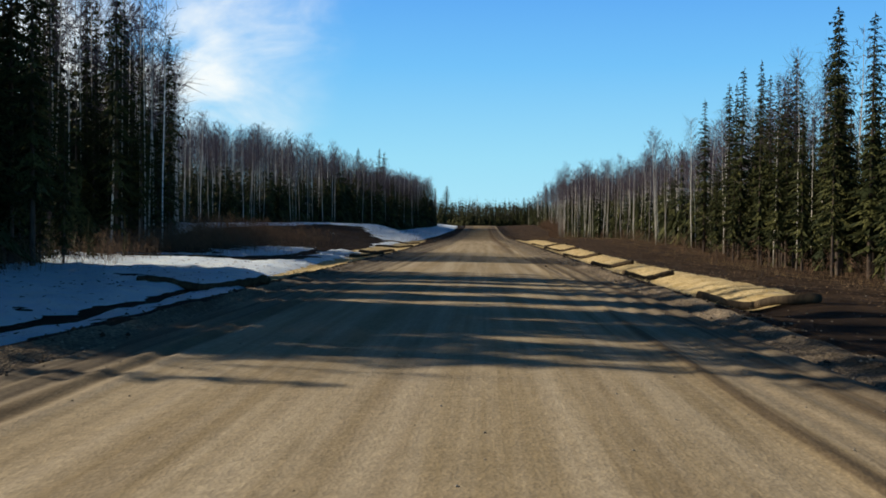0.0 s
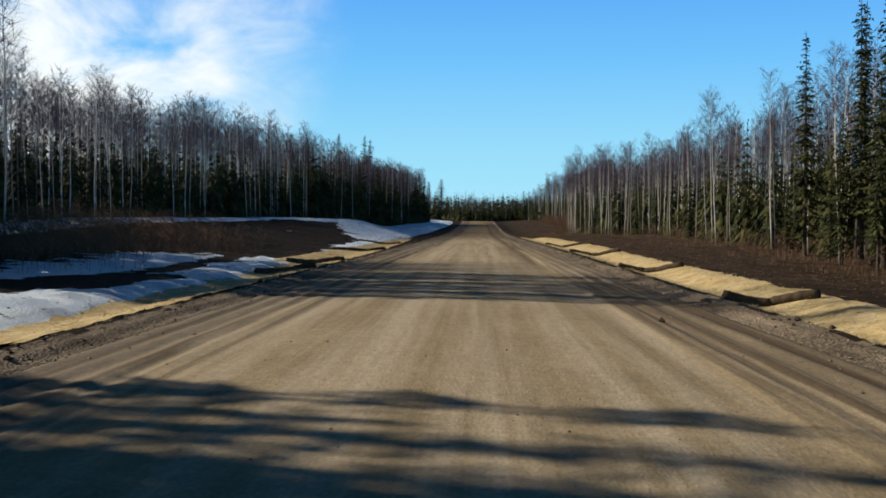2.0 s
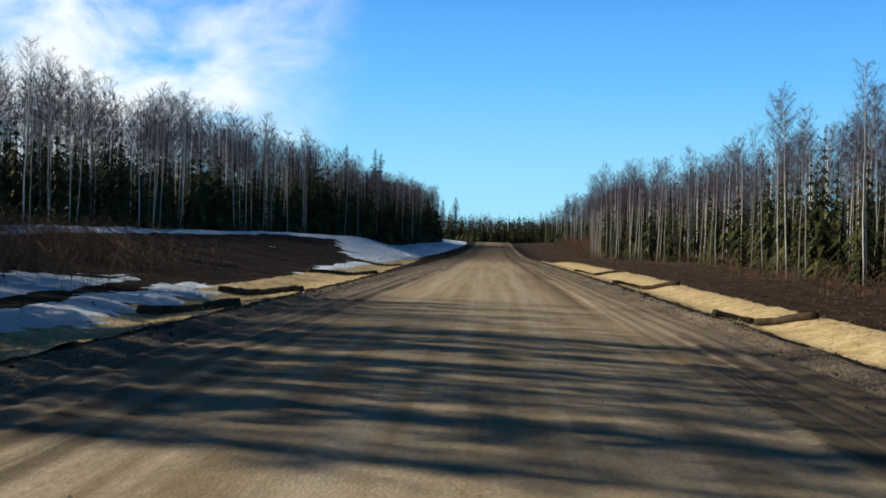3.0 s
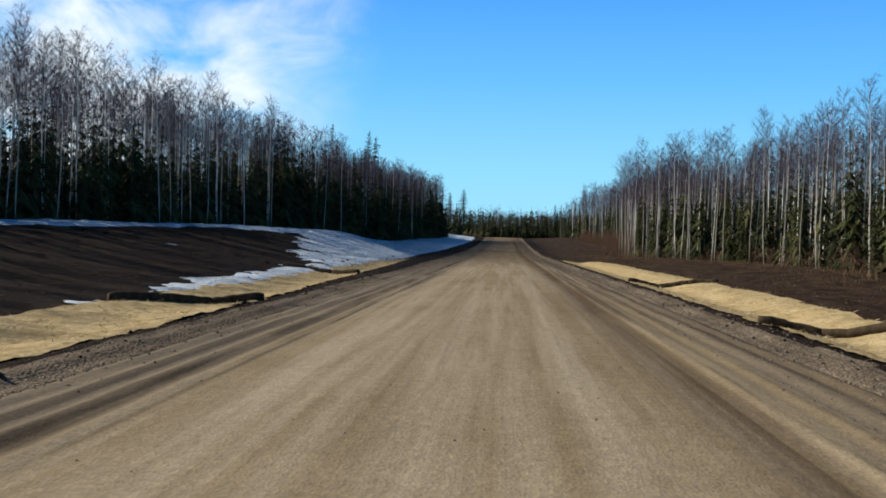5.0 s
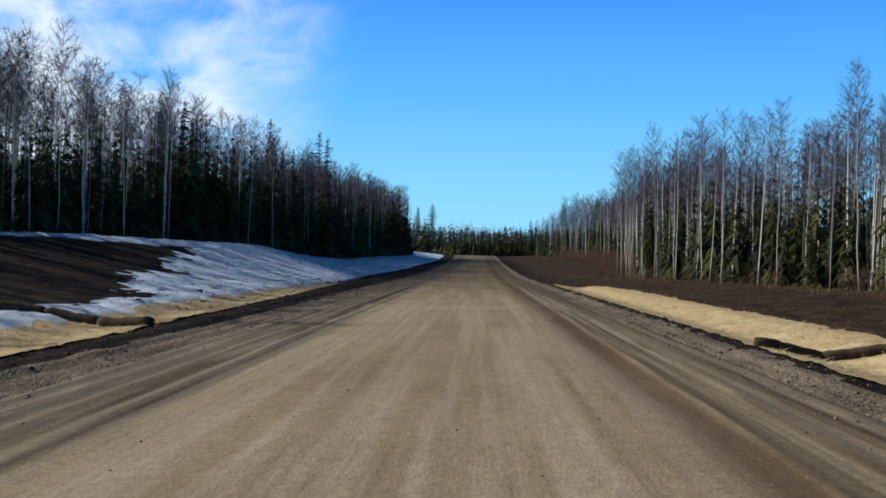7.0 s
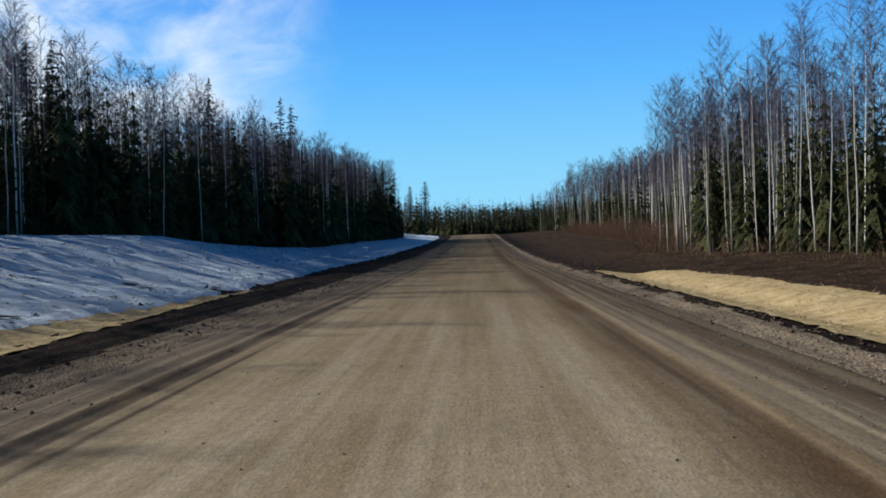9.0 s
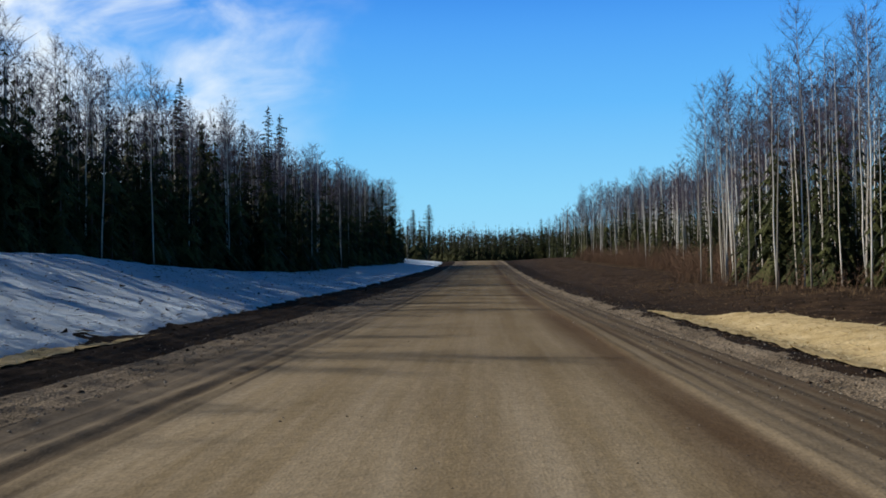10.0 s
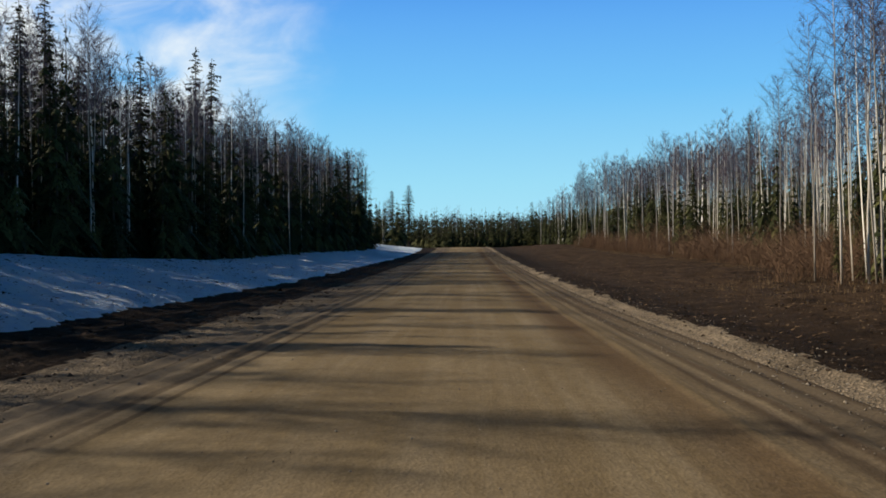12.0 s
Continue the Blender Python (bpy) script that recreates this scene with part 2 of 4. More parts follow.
def make_straw_mat():
    k = Mat("straw_blanket", 0.85)
    c = k.ramp(k.noise(1.4, 6), [(0.3, lin(0.42, 0.315, 0.145)), (0.6, lin(0.63, 0.50, 0.285)), (0.8, lin(0.71, 0.60, 0.39))])
    stems = k.noise(30, 4, (1.0, 0.35, 1.0), 0.7)
    c = k.mix(0.7, c, k.ramp(stems, [(0.3, lin(0.55, 0.5, 0.42)), (0.65, lin(1.2, 1.2, 1.15))]), "MULTIPLY")
    c = k.mix(k.ramp(k.noise(3.2, 7, (1, 0.6, 1), 0.7), [(0.55, lin(0, 0, 0)), (0.70, lin(0.75, 0.75, 0.75))]), c, lin(0.23, 0.16, 0.075))
    # mud and meltwater stains on the snowy side, with part shade painted in
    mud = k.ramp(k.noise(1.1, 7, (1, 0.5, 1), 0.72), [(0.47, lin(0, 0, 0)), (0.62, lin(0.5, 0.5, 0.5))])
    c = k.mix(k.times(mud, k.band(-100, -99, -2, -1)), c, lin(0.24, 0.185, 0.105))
    dimple = k.ramp(k.noise(4.6, 4, (1, 0.8, 1), 0.6), [(0.57, lin(0, 0, 0)), (0.68, lin(0.8, 0.8, 0.8))])
    c = k.mix(dimple, c, lin(0.27, 0.195, 0.095))
    return k.done(c, k.mix(0.5, stems, k.noise(6, 5)), 0.05, 0.8)


def make_snow_mat():
    k = Mat("old_snow", 0.6)
    c = k.ramp(k.noise(1.3, 6), [(0.3, lin(0.70, 0.84, 0.99)), (0.65, lin(0.88, 0.96, 1.0))])
    c = k.mix(k.ramp(k.noise(5, 8, (1, 0.55, 1), 0.75), [(0.56, lin(0, 0, 0)), (0.70, lin(0.28, 0.28, 0.28))]), c, lin(0.24, 0.20, 0.17))
    c = k.mix(k.ramp(k.noise(0.35, 5), [(0.50, lin(0, 0, 0)), (0.72, lin(0.15, 0.15, 0.15))]), c, lin(0.40, 0.37, 0.34))
    c = k.mix(k.ramp(k.noise(16, 6, (1, 0.7, 1), 0.7), [(0.60, lin(0, 0, 0)), (0.68, lin(0.3, 0.3, 0.3))]), c, lin(0.17, 0.15, 0.14))
    # bits of soil that have melted through
    c = k.mix(k.ramp(k.noise(4.5, 7, (1, 0.45, 1), 0.72), [(0.635, lin(0, 0, 0)), (0.665, lin(0.9, 0.9, 0.9))]), c, lin(0.045, 0.034, 0.026))
    return k.done(c, k.mix(0.6, k.noise(3.0, 8, (1, 0.6, 1), 0.75), k.noise(14, 6, (1, 0.6, 1), 0.7)), 0.22, 1.0)


def make_aspen_bark():
    k = Mat("aspen_bark", 0.8)
    c = k.ramp(k.noise(1.6, 4, (2, 2, 1)), [(0.3, lin(0.70, 0.68, 0.63)), (0.7, lin(0.86, 0.845, 0.81))])
    scars = k.noise(7, 5, (2.0, 2.0, 5.0))
    c = k.mix(k.ramp(scars, [(0.63, lin(0, 0, 0)), (0.70, lin(0.9, 0.9, 0.9))]), c, lin(0.06, 0.05, 0.04))
    # old, furrowed bark near the root
    c = k.mix(k.ramp(k.band(-1, -0.9, 0.25, 1.6, "Z"), [(0.0, lin(0, 0, 0)), (1.0, lin(0.75, 0.75, 0.75))]), c, lin(0.16, 0.13, 0.10))
    c = k.mix(0.85, c, k.ramp(k.chance(), [(0.0, lin(0.45, 0.41, 0.36)), (0.36, lin(0.66, 0.62, 0.56)), (0.55, lin(1.05, 1.02, 0.97)), (1.0, lin(1.22, 1.20, 1.16))]), "MULTIPLY")
    c = k.mix(0.85, c, k.ramp(k.island(), [(0.0, lin(0.20, 0.17, 0.14)), (0.40, lin(0.46, 0.42, 0.37)), (0.62, lin(0.95, 0.93, 0.90)), (1.0, lin(1.08, 1.08, 1.06))]), "MULTIPLY")
    return k.done(c, scars, 0.02, 0.5)


def make_wood_mat(name, dark, light, rough=0.9):
    k = Mat(name, rough)
    c = k.ramp(k.noise(3, 4, (2, 2, 0.6)), [(0.3, dark), (0.7, light)])
    return k.done(c, k.noise(20, 4, (2, 2, 0.4)), 0.015, 0.6)


def make_needles(name, dark, mid, light):
    k = Mat(name, 0.7)
    c = k.ramp(k.island(), [(0.0, dark), (0.6, mid), (1.0, light)])
    c = k.mix(0.6, c, k.ramp(k.noise(0.7, 3), [(0.3, lin(0.6, 0.65, 0.6)), (0.7, lin(1.3, 1.25, 1.1))]), "MULTIPLY")
    c = k.mix(0.7, c, k.ramp(k.noise(5.0, 3, (1, 1, 0.6)), [(0.35, lin(0.55, 0.58, 0.55)), (0.65, lin(1.3, 1.28, 1.15))]), "MULTIPLY")
    # sprays are feathery: light passes between the twigs
    gap = k.n.new("ShaderNodeMath")
    gap.operation = "GREATER_THAN"
    gap.inputs[1].default_value = 0.45
    k.l.new(k.noise(9.5, 2, (1.0, 1.0, 0.6)), gap.inputs[0])
    k.l.new(gap.outputs["Value"], k.b.inputs["Alpha"])
    return k.done(c)


def make_twig_mat(name, dark, light):
    k = Mat(name, 0.9)
    return k.done(k.ramp(k.island(), [(0.0, dark), (1.0, light)]))


ROAD = make_road_mat()
SOIL = make_soil_mat()
SHOULDER = make_shoulder_mat()
STRAW = make_straw_mat()
SNOW = make_snow_mat()
ASPEN = make_aspen_bark()
BARK = make_wood_mat("spruce_bark", lin(0.05, 0.038, 0.03), lin(0.13, 0.10, 0.08))
TWIGS = make_twig_mat("aspen_twigs", lin(0.080, 0.062, 0.074), lin(0.175, 0.140, 0.168))
NEEDLES = make_needles("spruce_needles", lin(0.020, 0.026, 0.012), lin(0.048, 0.054, 0.022), lin(0.092, 0.092, 0.036))
WATTLE = make_wood_mat("wattle_netting", lin(0.035, 0.026, 0.018), lin(0.11, 0.08, 0.05))
BRUSH = make_twig_mat("red_brush", lin(0.085, 0.053, 0.036), lin(0.23, 0.142, 0.088))
GRASS = make_twig_mat("dead_grass", lin(0.16, 0.105, 0.055), lin(0.36, 0.25, 0.135))
STONE = make_twig_mat("pebbles", lin(0.06, 0.048, 0.036), lin(0.34, 0.29, 0.225))
CLOD = make_twig_mat("clods", lin(0.025, 0.018, 0.013), lin(0.10, 0.07, 0.05))


# ---- the lie of the land ----
def step(a, b, v):
    u = np.clip((np.asarray(v, float) - a) / (b - a), 0, 1)
    return u * u * (3 - 2 * u)


def grade(y):
    """Height of the road's line: level, then a long rise to a crest."""
    y = np.asarray(y, float)
    return np.where(y < 180, 0.0, np.where(y < 352, 3.05 * (np.clip(y - 180, 0, 172) / 172) ** 1.45, 3.05 - 0.5 * step(360, 430, y)))


def bend(y):
    """The road swings to the left past the crest."""
    return -0.0016 * np.clip(np.asarray(y, float) - 330, 0, 260) ** 2


_R = np.random.RandomState(5)
_WAVES = [(2 * np.pi / w, _R.uniform(0, 6.28), _R.uniform(0, 6.28), _R.uniform(-1, 1)) for w in (9.0, 6.1, 4.3, 3.1, 2.2, 1.6, 1.15, 0.8)]


def ripple(x, y, seed=0.0):
    """A cheap smooth unevenness, about -1 to 1."""
    s = 0.0
    for i, (f, p, q, a) in enumerate(_WAVES):
        s = s + np.sin(f * (x * np.cos(a * 3 + i) + y * np.sin(a * 3 + i)) + p + seed * (1 + i)) * np.cos(f * 0.7 * (x * np.sin(a + i) - y * np.cos(a + i)) + q + seed) / (1.0 + 0.35 * i)
    return s / 2.6


LEFT_Y = [-60, 40, 60, 75, 92, 148, 175, 195, 230, 270, 420]
LEFT_Z = [0.0, 0.1, 0.6, 1.2, 1.85, 2.35, 2.35, 1.6, 0.75, 0.9, 0.8]
RIGHT_Y = [-60, 65, 78, 105, 130, 178, 195, 230, 420]
RIGHT_Z = [-0.55, -0.55, -0.2, 0.25, 0.45, 0.35, 0.2, 0.3, 0.4]
EDGE_L, EDGE_R = -4.75, 4.15


def widen(y):
    """How far the left verge has moved out from the road."""
    return np.interp(y, [92, 142, 175, 190, 260], [0.0, 1.5, 2.1, 2.1, 0.6])


def land(x, y):
    """Height of the ground."""
    x, y = np.asarray(x, float), np.asarray(y, float)
    x = x - bend(y)
    g = grade(y)
    far = 1 - step(330, 370, y)
    road = 0.05 * (1 - ((x + 0.3) / 4.5) ** 2)
    # right side
    dr = 0.28 * step(16, 24, y) * (1 - 0.55 * step(156, 166, y)) * far
    base_r = np.interp(y, RIGHT_Y, RIGHT_Z)
    r = 0.09 * np.exp(-((x - 4.75) / 0.33) ** 2) - 0.03
    mid = np.interp(y, [55, 90], [6.1, 6.9])
    r = r - dr * np.exp(-((x - mid) / np.interp(y, [55, 90], [0.75, 0.95])) ** 2)
    r = r + base_r * step(8.0, 17.0, x) + (0.10 + 0.08 * step(155, 175, y)) * ripple(x, y, 1.3) * step(7.0, 10.5, x)
    # left side
    dl = 0.24 * far * (0.7 + 0.3 * step(20, 40, y)) * (1 - 0.45 * step(55, 80, y))
    a = np.interp(y, LEFT_Y, LEFT_Z)
    end = np.interp(y, [0, 130, 165, 400], [-26, -25, -19.5, -18.0])
    ramp = np.clip((-9.0 - x) / (-9.0 - end), 0, 1)
    v = x + widen(y)
    l = 0.09 * np.exp(-((v + 5.35) / 0.35) ** 2) - 0.03
    l = l - dl * np.exp(-((v + 7.3) / 1.0) ** 2)
    l = l + a * (0.35 * ramp + 0.65 * ramp * ramp * (3 - 2 * ramp)) + 0.09 * ripple(x, y, 4.1) * step(-8.2, -10.5, x)
    z = np.where(x > EDGE_R, r, np.where(x < EDGE_L, l, road))
    return z + g


def up(x, y):
    return float(land(x, y))


def mesh_from(name, verts, faces, mats=(), smooth=True, ids=None):
    me = bpy.data.meshes.new(name)
    me.from_pydata([tuple(v) for v in verts], [], [tuple(f) for f in faces])
    for m in mats:
        me.materials.append(m)
    if ids is not None:
        me.polygons.foreach_set("material_index", np.asarray(ids, dtype=np.int32))
    me.polygons.foreach_set("use_smooth", np.full(len(me.polygons), smooth))
    me.update()
    return me


def sheet(name, xs, ys, height, mats, keep=None, shift=True):
    """A grid over xs and ys, at the height given; keep(x, y) drops faces."""
    xs, ys = np.asarray(xs, float), np.asarray(ys, float)
    gx, gy = np.meshgrid(xs, ys)
    wx = gx + bend(gy) if shift else gx
    gz = height(wx, gy)
    verts = np.stack([wx, gy, gz], -1).reshape(-1, 3)
    n = len(xs)
    i, j = np.meshgrid(np.arange(n - 1), np.arange(len(ys) - 1))
    q = (j * n + i).ravel()
    faces = np.stack([q, q + 1, q + n + 1, q + n], -1)
    if keep is not None:
        cx, cy = (gx[:-1, :-1] + gx[1:, 1:]) / 2, (gy[:-1, :-1] + gy[1:, 1:]) / 2
        faces = faces[keep(cx, cy).ravel()]
    used = np.unique(faces)
    idx = np.zeros(len(verts), int)
    idx[used] = np.arange(len(used))
    return mesh_from(name, verts[used], idx[faces], mats)


def stations(*runs):
    out = []
    for a, b, s in runs:
        out += list(np.arange(a, b - 1e-6, s))
    return out + [runs[-1][1]]


ROAD_Y = stations((-60, 0, 5), (0, 190, 0.5), (190, 360, 1.0), (360, 480, 4))
GROUND_Y = stations((-3000, -200, 400), (-200, -60, 35), (-60, 0, 5), (0, 190, 0.5), (190, 360, 1.0), (360, 480, 4), (480, 700, 22), (700, 4500, 380))


def road_height(x, y):
    side = x - bend(y)
    sink = 0.07 * (np.clip(np.maximum(side - (EDGE_R - 0.12), (EDGE_L + 0.12) - side), 0, 0.12) / 0.12)
    rut = -0.012 * np.exp(-((side - 2.15) / 0.3) ** 2) - 0.010 * np.exp(-((side + 2.9) / 0.35) ** 2)
    # thin windrows of loose gravel that the grader and wheels left
    wander = 0.10 * np.sin(y * 0.11) + 0.05 * np.sin(y * 0.37 + 1)
    piles = 0.6 + 0.4 * np.sin(y * 0.23) * np.sin(y * 1.3)
    ridge = 0.030 * piles * (np.exp(-((side - 2.44 - 0.5 * wander) / 0.07) ** 2) + 0.8 * np.exp(-((side + 3.55 + wander) / 0.08) ** 2))
    # lines of the grader's blade towards both edges
    edge = step(2.5, 3.0, side) + step(-3.0, -3.4, side)
    lines = 0.016 * edge * np.sin(side * 15 + 1.2 * ripple(x * 0.2, y * 0.3, 2.0)) + 0.012 * edge * ripple(x * 4, y * 2.2, 6.0)
    return land(x, y) + 0.008 * ripple(x * 3, y * 0.6, 2.2) + rut - sink + ridge + lines


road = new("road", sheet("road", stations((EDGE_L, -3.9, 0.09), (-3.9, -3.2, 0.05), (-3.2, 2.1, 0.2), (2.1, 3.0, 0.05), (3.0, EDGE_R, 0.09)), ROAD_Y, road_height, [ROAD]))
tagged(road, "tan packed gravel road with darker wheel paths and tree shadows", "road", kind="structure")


def ground_height(x, y):
    h = land(x, y)
    side = x - bend(y)
    under = (side > EDGE_L + 0.02) & (side < EDGE_R - 0.02)
    rough = 0.03 * ripple(x * 3.1, y * 3.1, 7.0)
    # furrows left by the grader along both shoulders
    lines = np.exp(-((side - 4.8) / 0.5) ** 2) + np.exp(-((side + 5.6 + 0.6 * widen(y)) / (0.8 + 0.5 * widen(y))) ** 2) * step(-8.1, -7.3, side)
    rough = rough + 0.022 * lines * np.sin(side * 17 + 0.9 * ripple(x * 0.2, y * 0.35, 2.0))
    return np.where(under, h - 0.06, h + rough)


GX_L = stations((-3000, -300, 450), (-300, -60, 40), (-60, -28, 4), (-28, -10.7, 0.5), (-10.7, -7.9, 0.2), (-7.9, EDGE_L + 0.3, 0.09))
GX_R = stations((EDGE_R - 0.3, 5.8, 0.09), (5.8, 9.4, 0.22), (9.4, 22, 0.5), (22, 60, 4), (60, 300, 40), (300, 3000, 450))


def build_ground():
    left = sheet("ground", GX_L, GROUND_Y, ground_height, [])
    bm = bmesh.new()
    bm.from_mesh(left)
    bm.from_mesh(sheet("ground", GX_R, GROUND_Y, ground_height, []))
    # under the road the sheet goes on, a little lower
    bm.from_mesh(sheet("ground", [EDGE_L + 0.3, 0, EDGE_R - 0.3], GROUND_Y, lambda x, y: land(x, y) - 0.06, []))
    me = bpy.data.meshes.new("ground")
    bm.to_mesh(me)
    bm.free()
    for m in (SOIL, SHOULDER):
        me.materials.append(m)
    mid = np.array([p.center for p in me.polygons])
    side = mid[:, 0] - bend(mid[:, 1])
    wob = 0.25 * ripple(mid[:, 0] * 1.2, mid[:, 1] * 1.2, 3.0)
    ids = ((side > -5.38 - widen(mid[:, 1]) * 0.35 + wob * 0.4) & (side < np.interp(mid[:, 1], [130, 155], [4.78, 4.7]) + wob * np.interp(mid[:, 1], [130, 155], [0.4, 1.6])) & (mid[:, 1] > -60) & (mid[:, 1] < 470)).astype(np.int32)
    me.polygons.foreach_set("material_index", ids)
    me.polygons.foreach_set("use_smooth", np.full(len(me.polygons), True))
    return new("ground", me)


ground = tagged(build_ground(), "dark brown bare soil verge rising to the woods", "ground", kind="structure")


# ---- straw blankets in the ditches ----
def straw_right(x, y):
    w = 0.14 * ripple(x * 1.7, y * 1.7, 9.0)
    wide = np.interp(y, [22, 26, 45, 70, 100, 150, 160, 163], [7.7, 7.9, 7.5, 7.9, 9.0, 9.2, 8.6, 6.2])
    return (x > 5.42 + w) & (x < wide + w) & (y > 22.6) & (y < 162.5)


def straw_left(x, y):
    w = 0.16 * ripple(x * 1.7, y * 1.7, 12.0)
    wide = np.interp(y, [27, 34, 60, 72, 90, 110, 142, 150, 156], [-6.1, -7.4, -8.2, -9.0, -9.0, -9.2, -9.6, -9.4, -8.2])
    inner = np.interp(y, [80, 95, 110, 130, 145, 156], [-5.95, -6.3, -6.8, -7.4, -8.2, -8.5])
    return (x < inner + w) & (x > wide + w) & (y > 28) & (y < 155)


def straw_height(x, y):
    return ground_height(x, y) + 0.035 + 0.026 * ripple(x * 5, y * 5, 5.0)


mat_r = new("straw_blanket", sheet("straw_blanket", stations((5.0, 9.8, 0.14)), stations((22, 163, 0.2)), straw_height, [STRAW], straw_right))
tagged(mat_r, "pale yellow straw erosion blanket lining the sunny ditch", "straw mat", "straw blankets along the road")
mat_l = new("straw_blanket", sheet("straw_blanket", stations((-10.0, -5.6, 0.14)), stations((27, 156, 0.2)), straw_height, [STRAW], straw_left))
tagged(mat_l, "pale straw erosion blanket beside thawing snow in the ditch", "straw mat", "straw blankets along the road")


# ---- snow ----
def snow_depth(x, y):
    """Thickness of the snow; below zero the soil is bare."""
    n = ripple(x * 0.55, y * 0.4, 21.0)
    f = ripple(x * 1.8, y * 1.5, 30.0)
    start = np.interp(y, [26, 37], [-5.4, -6.9])
    near = step(start, start - 1.2, x) * (1 - step(44, 56, y)) * step(-30, -26, x)
    patch = np.exp(-((x + 11.5) / 5.0) ** 2 - ((y - 62) / 10.0) ** 2) * 1.15
    strip = np.exp(-((x + np.interp(y, [90, 125], [9.2, 10.0])) / 1.15) ** 2) * step(80, 96, y) * 0.97
    low = np.exp(-((x + 8.3) / 1.15) ** 2) * step(40, 46, y) * (1 - step(64, 80, y)) * 0.9
    top = np.interp(y, [128, 139, 144, 149, 162, 175], [-22.3, -22.3, -20.2, -18.5, -16.7, -14.0])
    crest = step(top + 0.3, top - 1.0, x) * step(45, 60, y) * step(-44, -34, x + 3.0 * n)
    wedge = 122 + 5.0 * np.clip(-12 - x, 0, 8)
    slope = step(-8.4, -9.9, x) * step(wedge - 10, wedge + 9, y)
    edge = np.interp(y, [110, 125, 140, 150, 168, 185, 235, 300], [-7.9, -8.3, -8.7, -8.5, -9.0, -9.6, -8.6, -7.5])
    bank = step(edge, edge - 1.2, x) * step(146, 176, y)
    right_far = np.exp(-((x - 9) / 3.0) ** 2 - ((y - 385) / 18.0) ** 2)
    cover = np.max(np.stack([near, patch, strip, low, crest, slope, bank, right_far]), axis=0)
    cover = cover * (1 - step(128, 142, y) * step(edge - 0.9, edge + 0.1, x))
    bare = 0.13 * np.exp(-((x + 10.6 + 0.7 * n) / 0.9) ** 2) * step(42, 50, y) * (1 - step(68, 76, y))
    gully = bare + 0.16 * np.exp(-((x + 7.5 + 0.5 * f) / 0.30) ** 2) * (1 - step(26, 34, y))
    return -gully + 0.16 * (cover - 0.56) + 0.07 * n * (1 - 0.6 * slope) + (0.045 + 0.05 * slope * (1 - step(150, 190, y))) * f + 0.04 * ripple(x * 4.5, y * 3.2, 11.0) + 0.03 * ripple(x * 8.0, y * 4.0, 13.0) - 0.02 * (1 - cover)


def snow_height(x, y):
    s = x - bend(y)
    return ground_height(x, y) + np.clip(snow_depth(s, y), -0.12, 0.16) + 0.018 * ripple(x * 3.3, y * 2.1, 17.0) + 0.022 * ripple(x * 7.0, y * 5.0, 3.0)


snow = new("snow", sheet("snow", stations((-60, -30, 3), (-30, -12, 0.45), (-12, -10.5, 0.3), (-10.5, -5.2, 0.15)), stations((-30, 0, 3), (0, 120, 0.4), (120, 200, 0.3), (200, 360, 1.2), (360, 420, 4)),
                         snow_height, [SNOW], lambda x, y: snow_depth(x, y) > -0.09))
tagged(snow, "patchy old snow with soil showing, along the shaded verge", "snow", kind="stuff")
far_snow = new("snow", sheet("snow", stations((4.8, 14, 0.5)), stations((355, 415, 2)), snow_height, [SNOW], lambda x, y: snow_depth(x, y) > -0.09))
tagged(far_snow, "small remnant of old snow by the bend", "snow", kind="stuff")


# ---- straw wattles across the ditches ----
def tube(pts, radii, sides=6, cap=True):
    """Vertices and faces of a tapering tube along pts."""
    pts = np.asarray(pts, float)
    k = len(pts)
    d = np.gradient(pts, axis=0)
    d /= np.linalg.norm(d, axis=1)[:, None] + 1e-9
    ref = np.where(np.abs(d[:, 2:3]) > 0.9, [[1.0, 0, 0]], [[0, 0, 1.0]])
    u = np.cross(d, ref)
    u /= np.linalg.norm(u, axis=1)[:, None]
    v = np.cross(d, u)
    a = np.linspace(0, 2 * np.pi, sides, endpoint=False)
    r = np.asarray(radii, float)[:, None, None]
    vs = pts[:, None, :] + r * (np.cos(a)[None, :, None] * u[:, None, :] + np.sin(a)[None, :, None] * v[:, None, :])
    fs = []
    for i in range(k - 1):
        for j in range(sides):
            fs.append((i * sides + j, i * sides + (j + 1) % sides, (i + 1) * sides + (j + 1) % sides, (i + 1) * sides + j))
    if cap:
        fs.append(tuple(range(sides))[::-1])
        fs.append(tuple(range((k - 1) * sides, k * sides)))
    return vs.reshape(-1, 3), fs


class Soup:
    """Collects pieces of one mesh."""

    def __init__(self):
        self.v, self.f, self.n = [], [], 0

    def add(self, vs, fs):
        self.v.append(np.asarray(vs, float))
        self.f += [tuple(i + self.n for i in f) for f in fs]
        self.n += len(vs)

    def mesh(self, name, mat, smooth=False):
        return mesh_from(name, np.concatenate(self.v) if self.v else [], self.f, [mat], smooth)


def part(name, me, parent, label=""):
    ob = new(name, me)
    ob.parent = parent
    if label:
        ob["label"] = label
    return ob


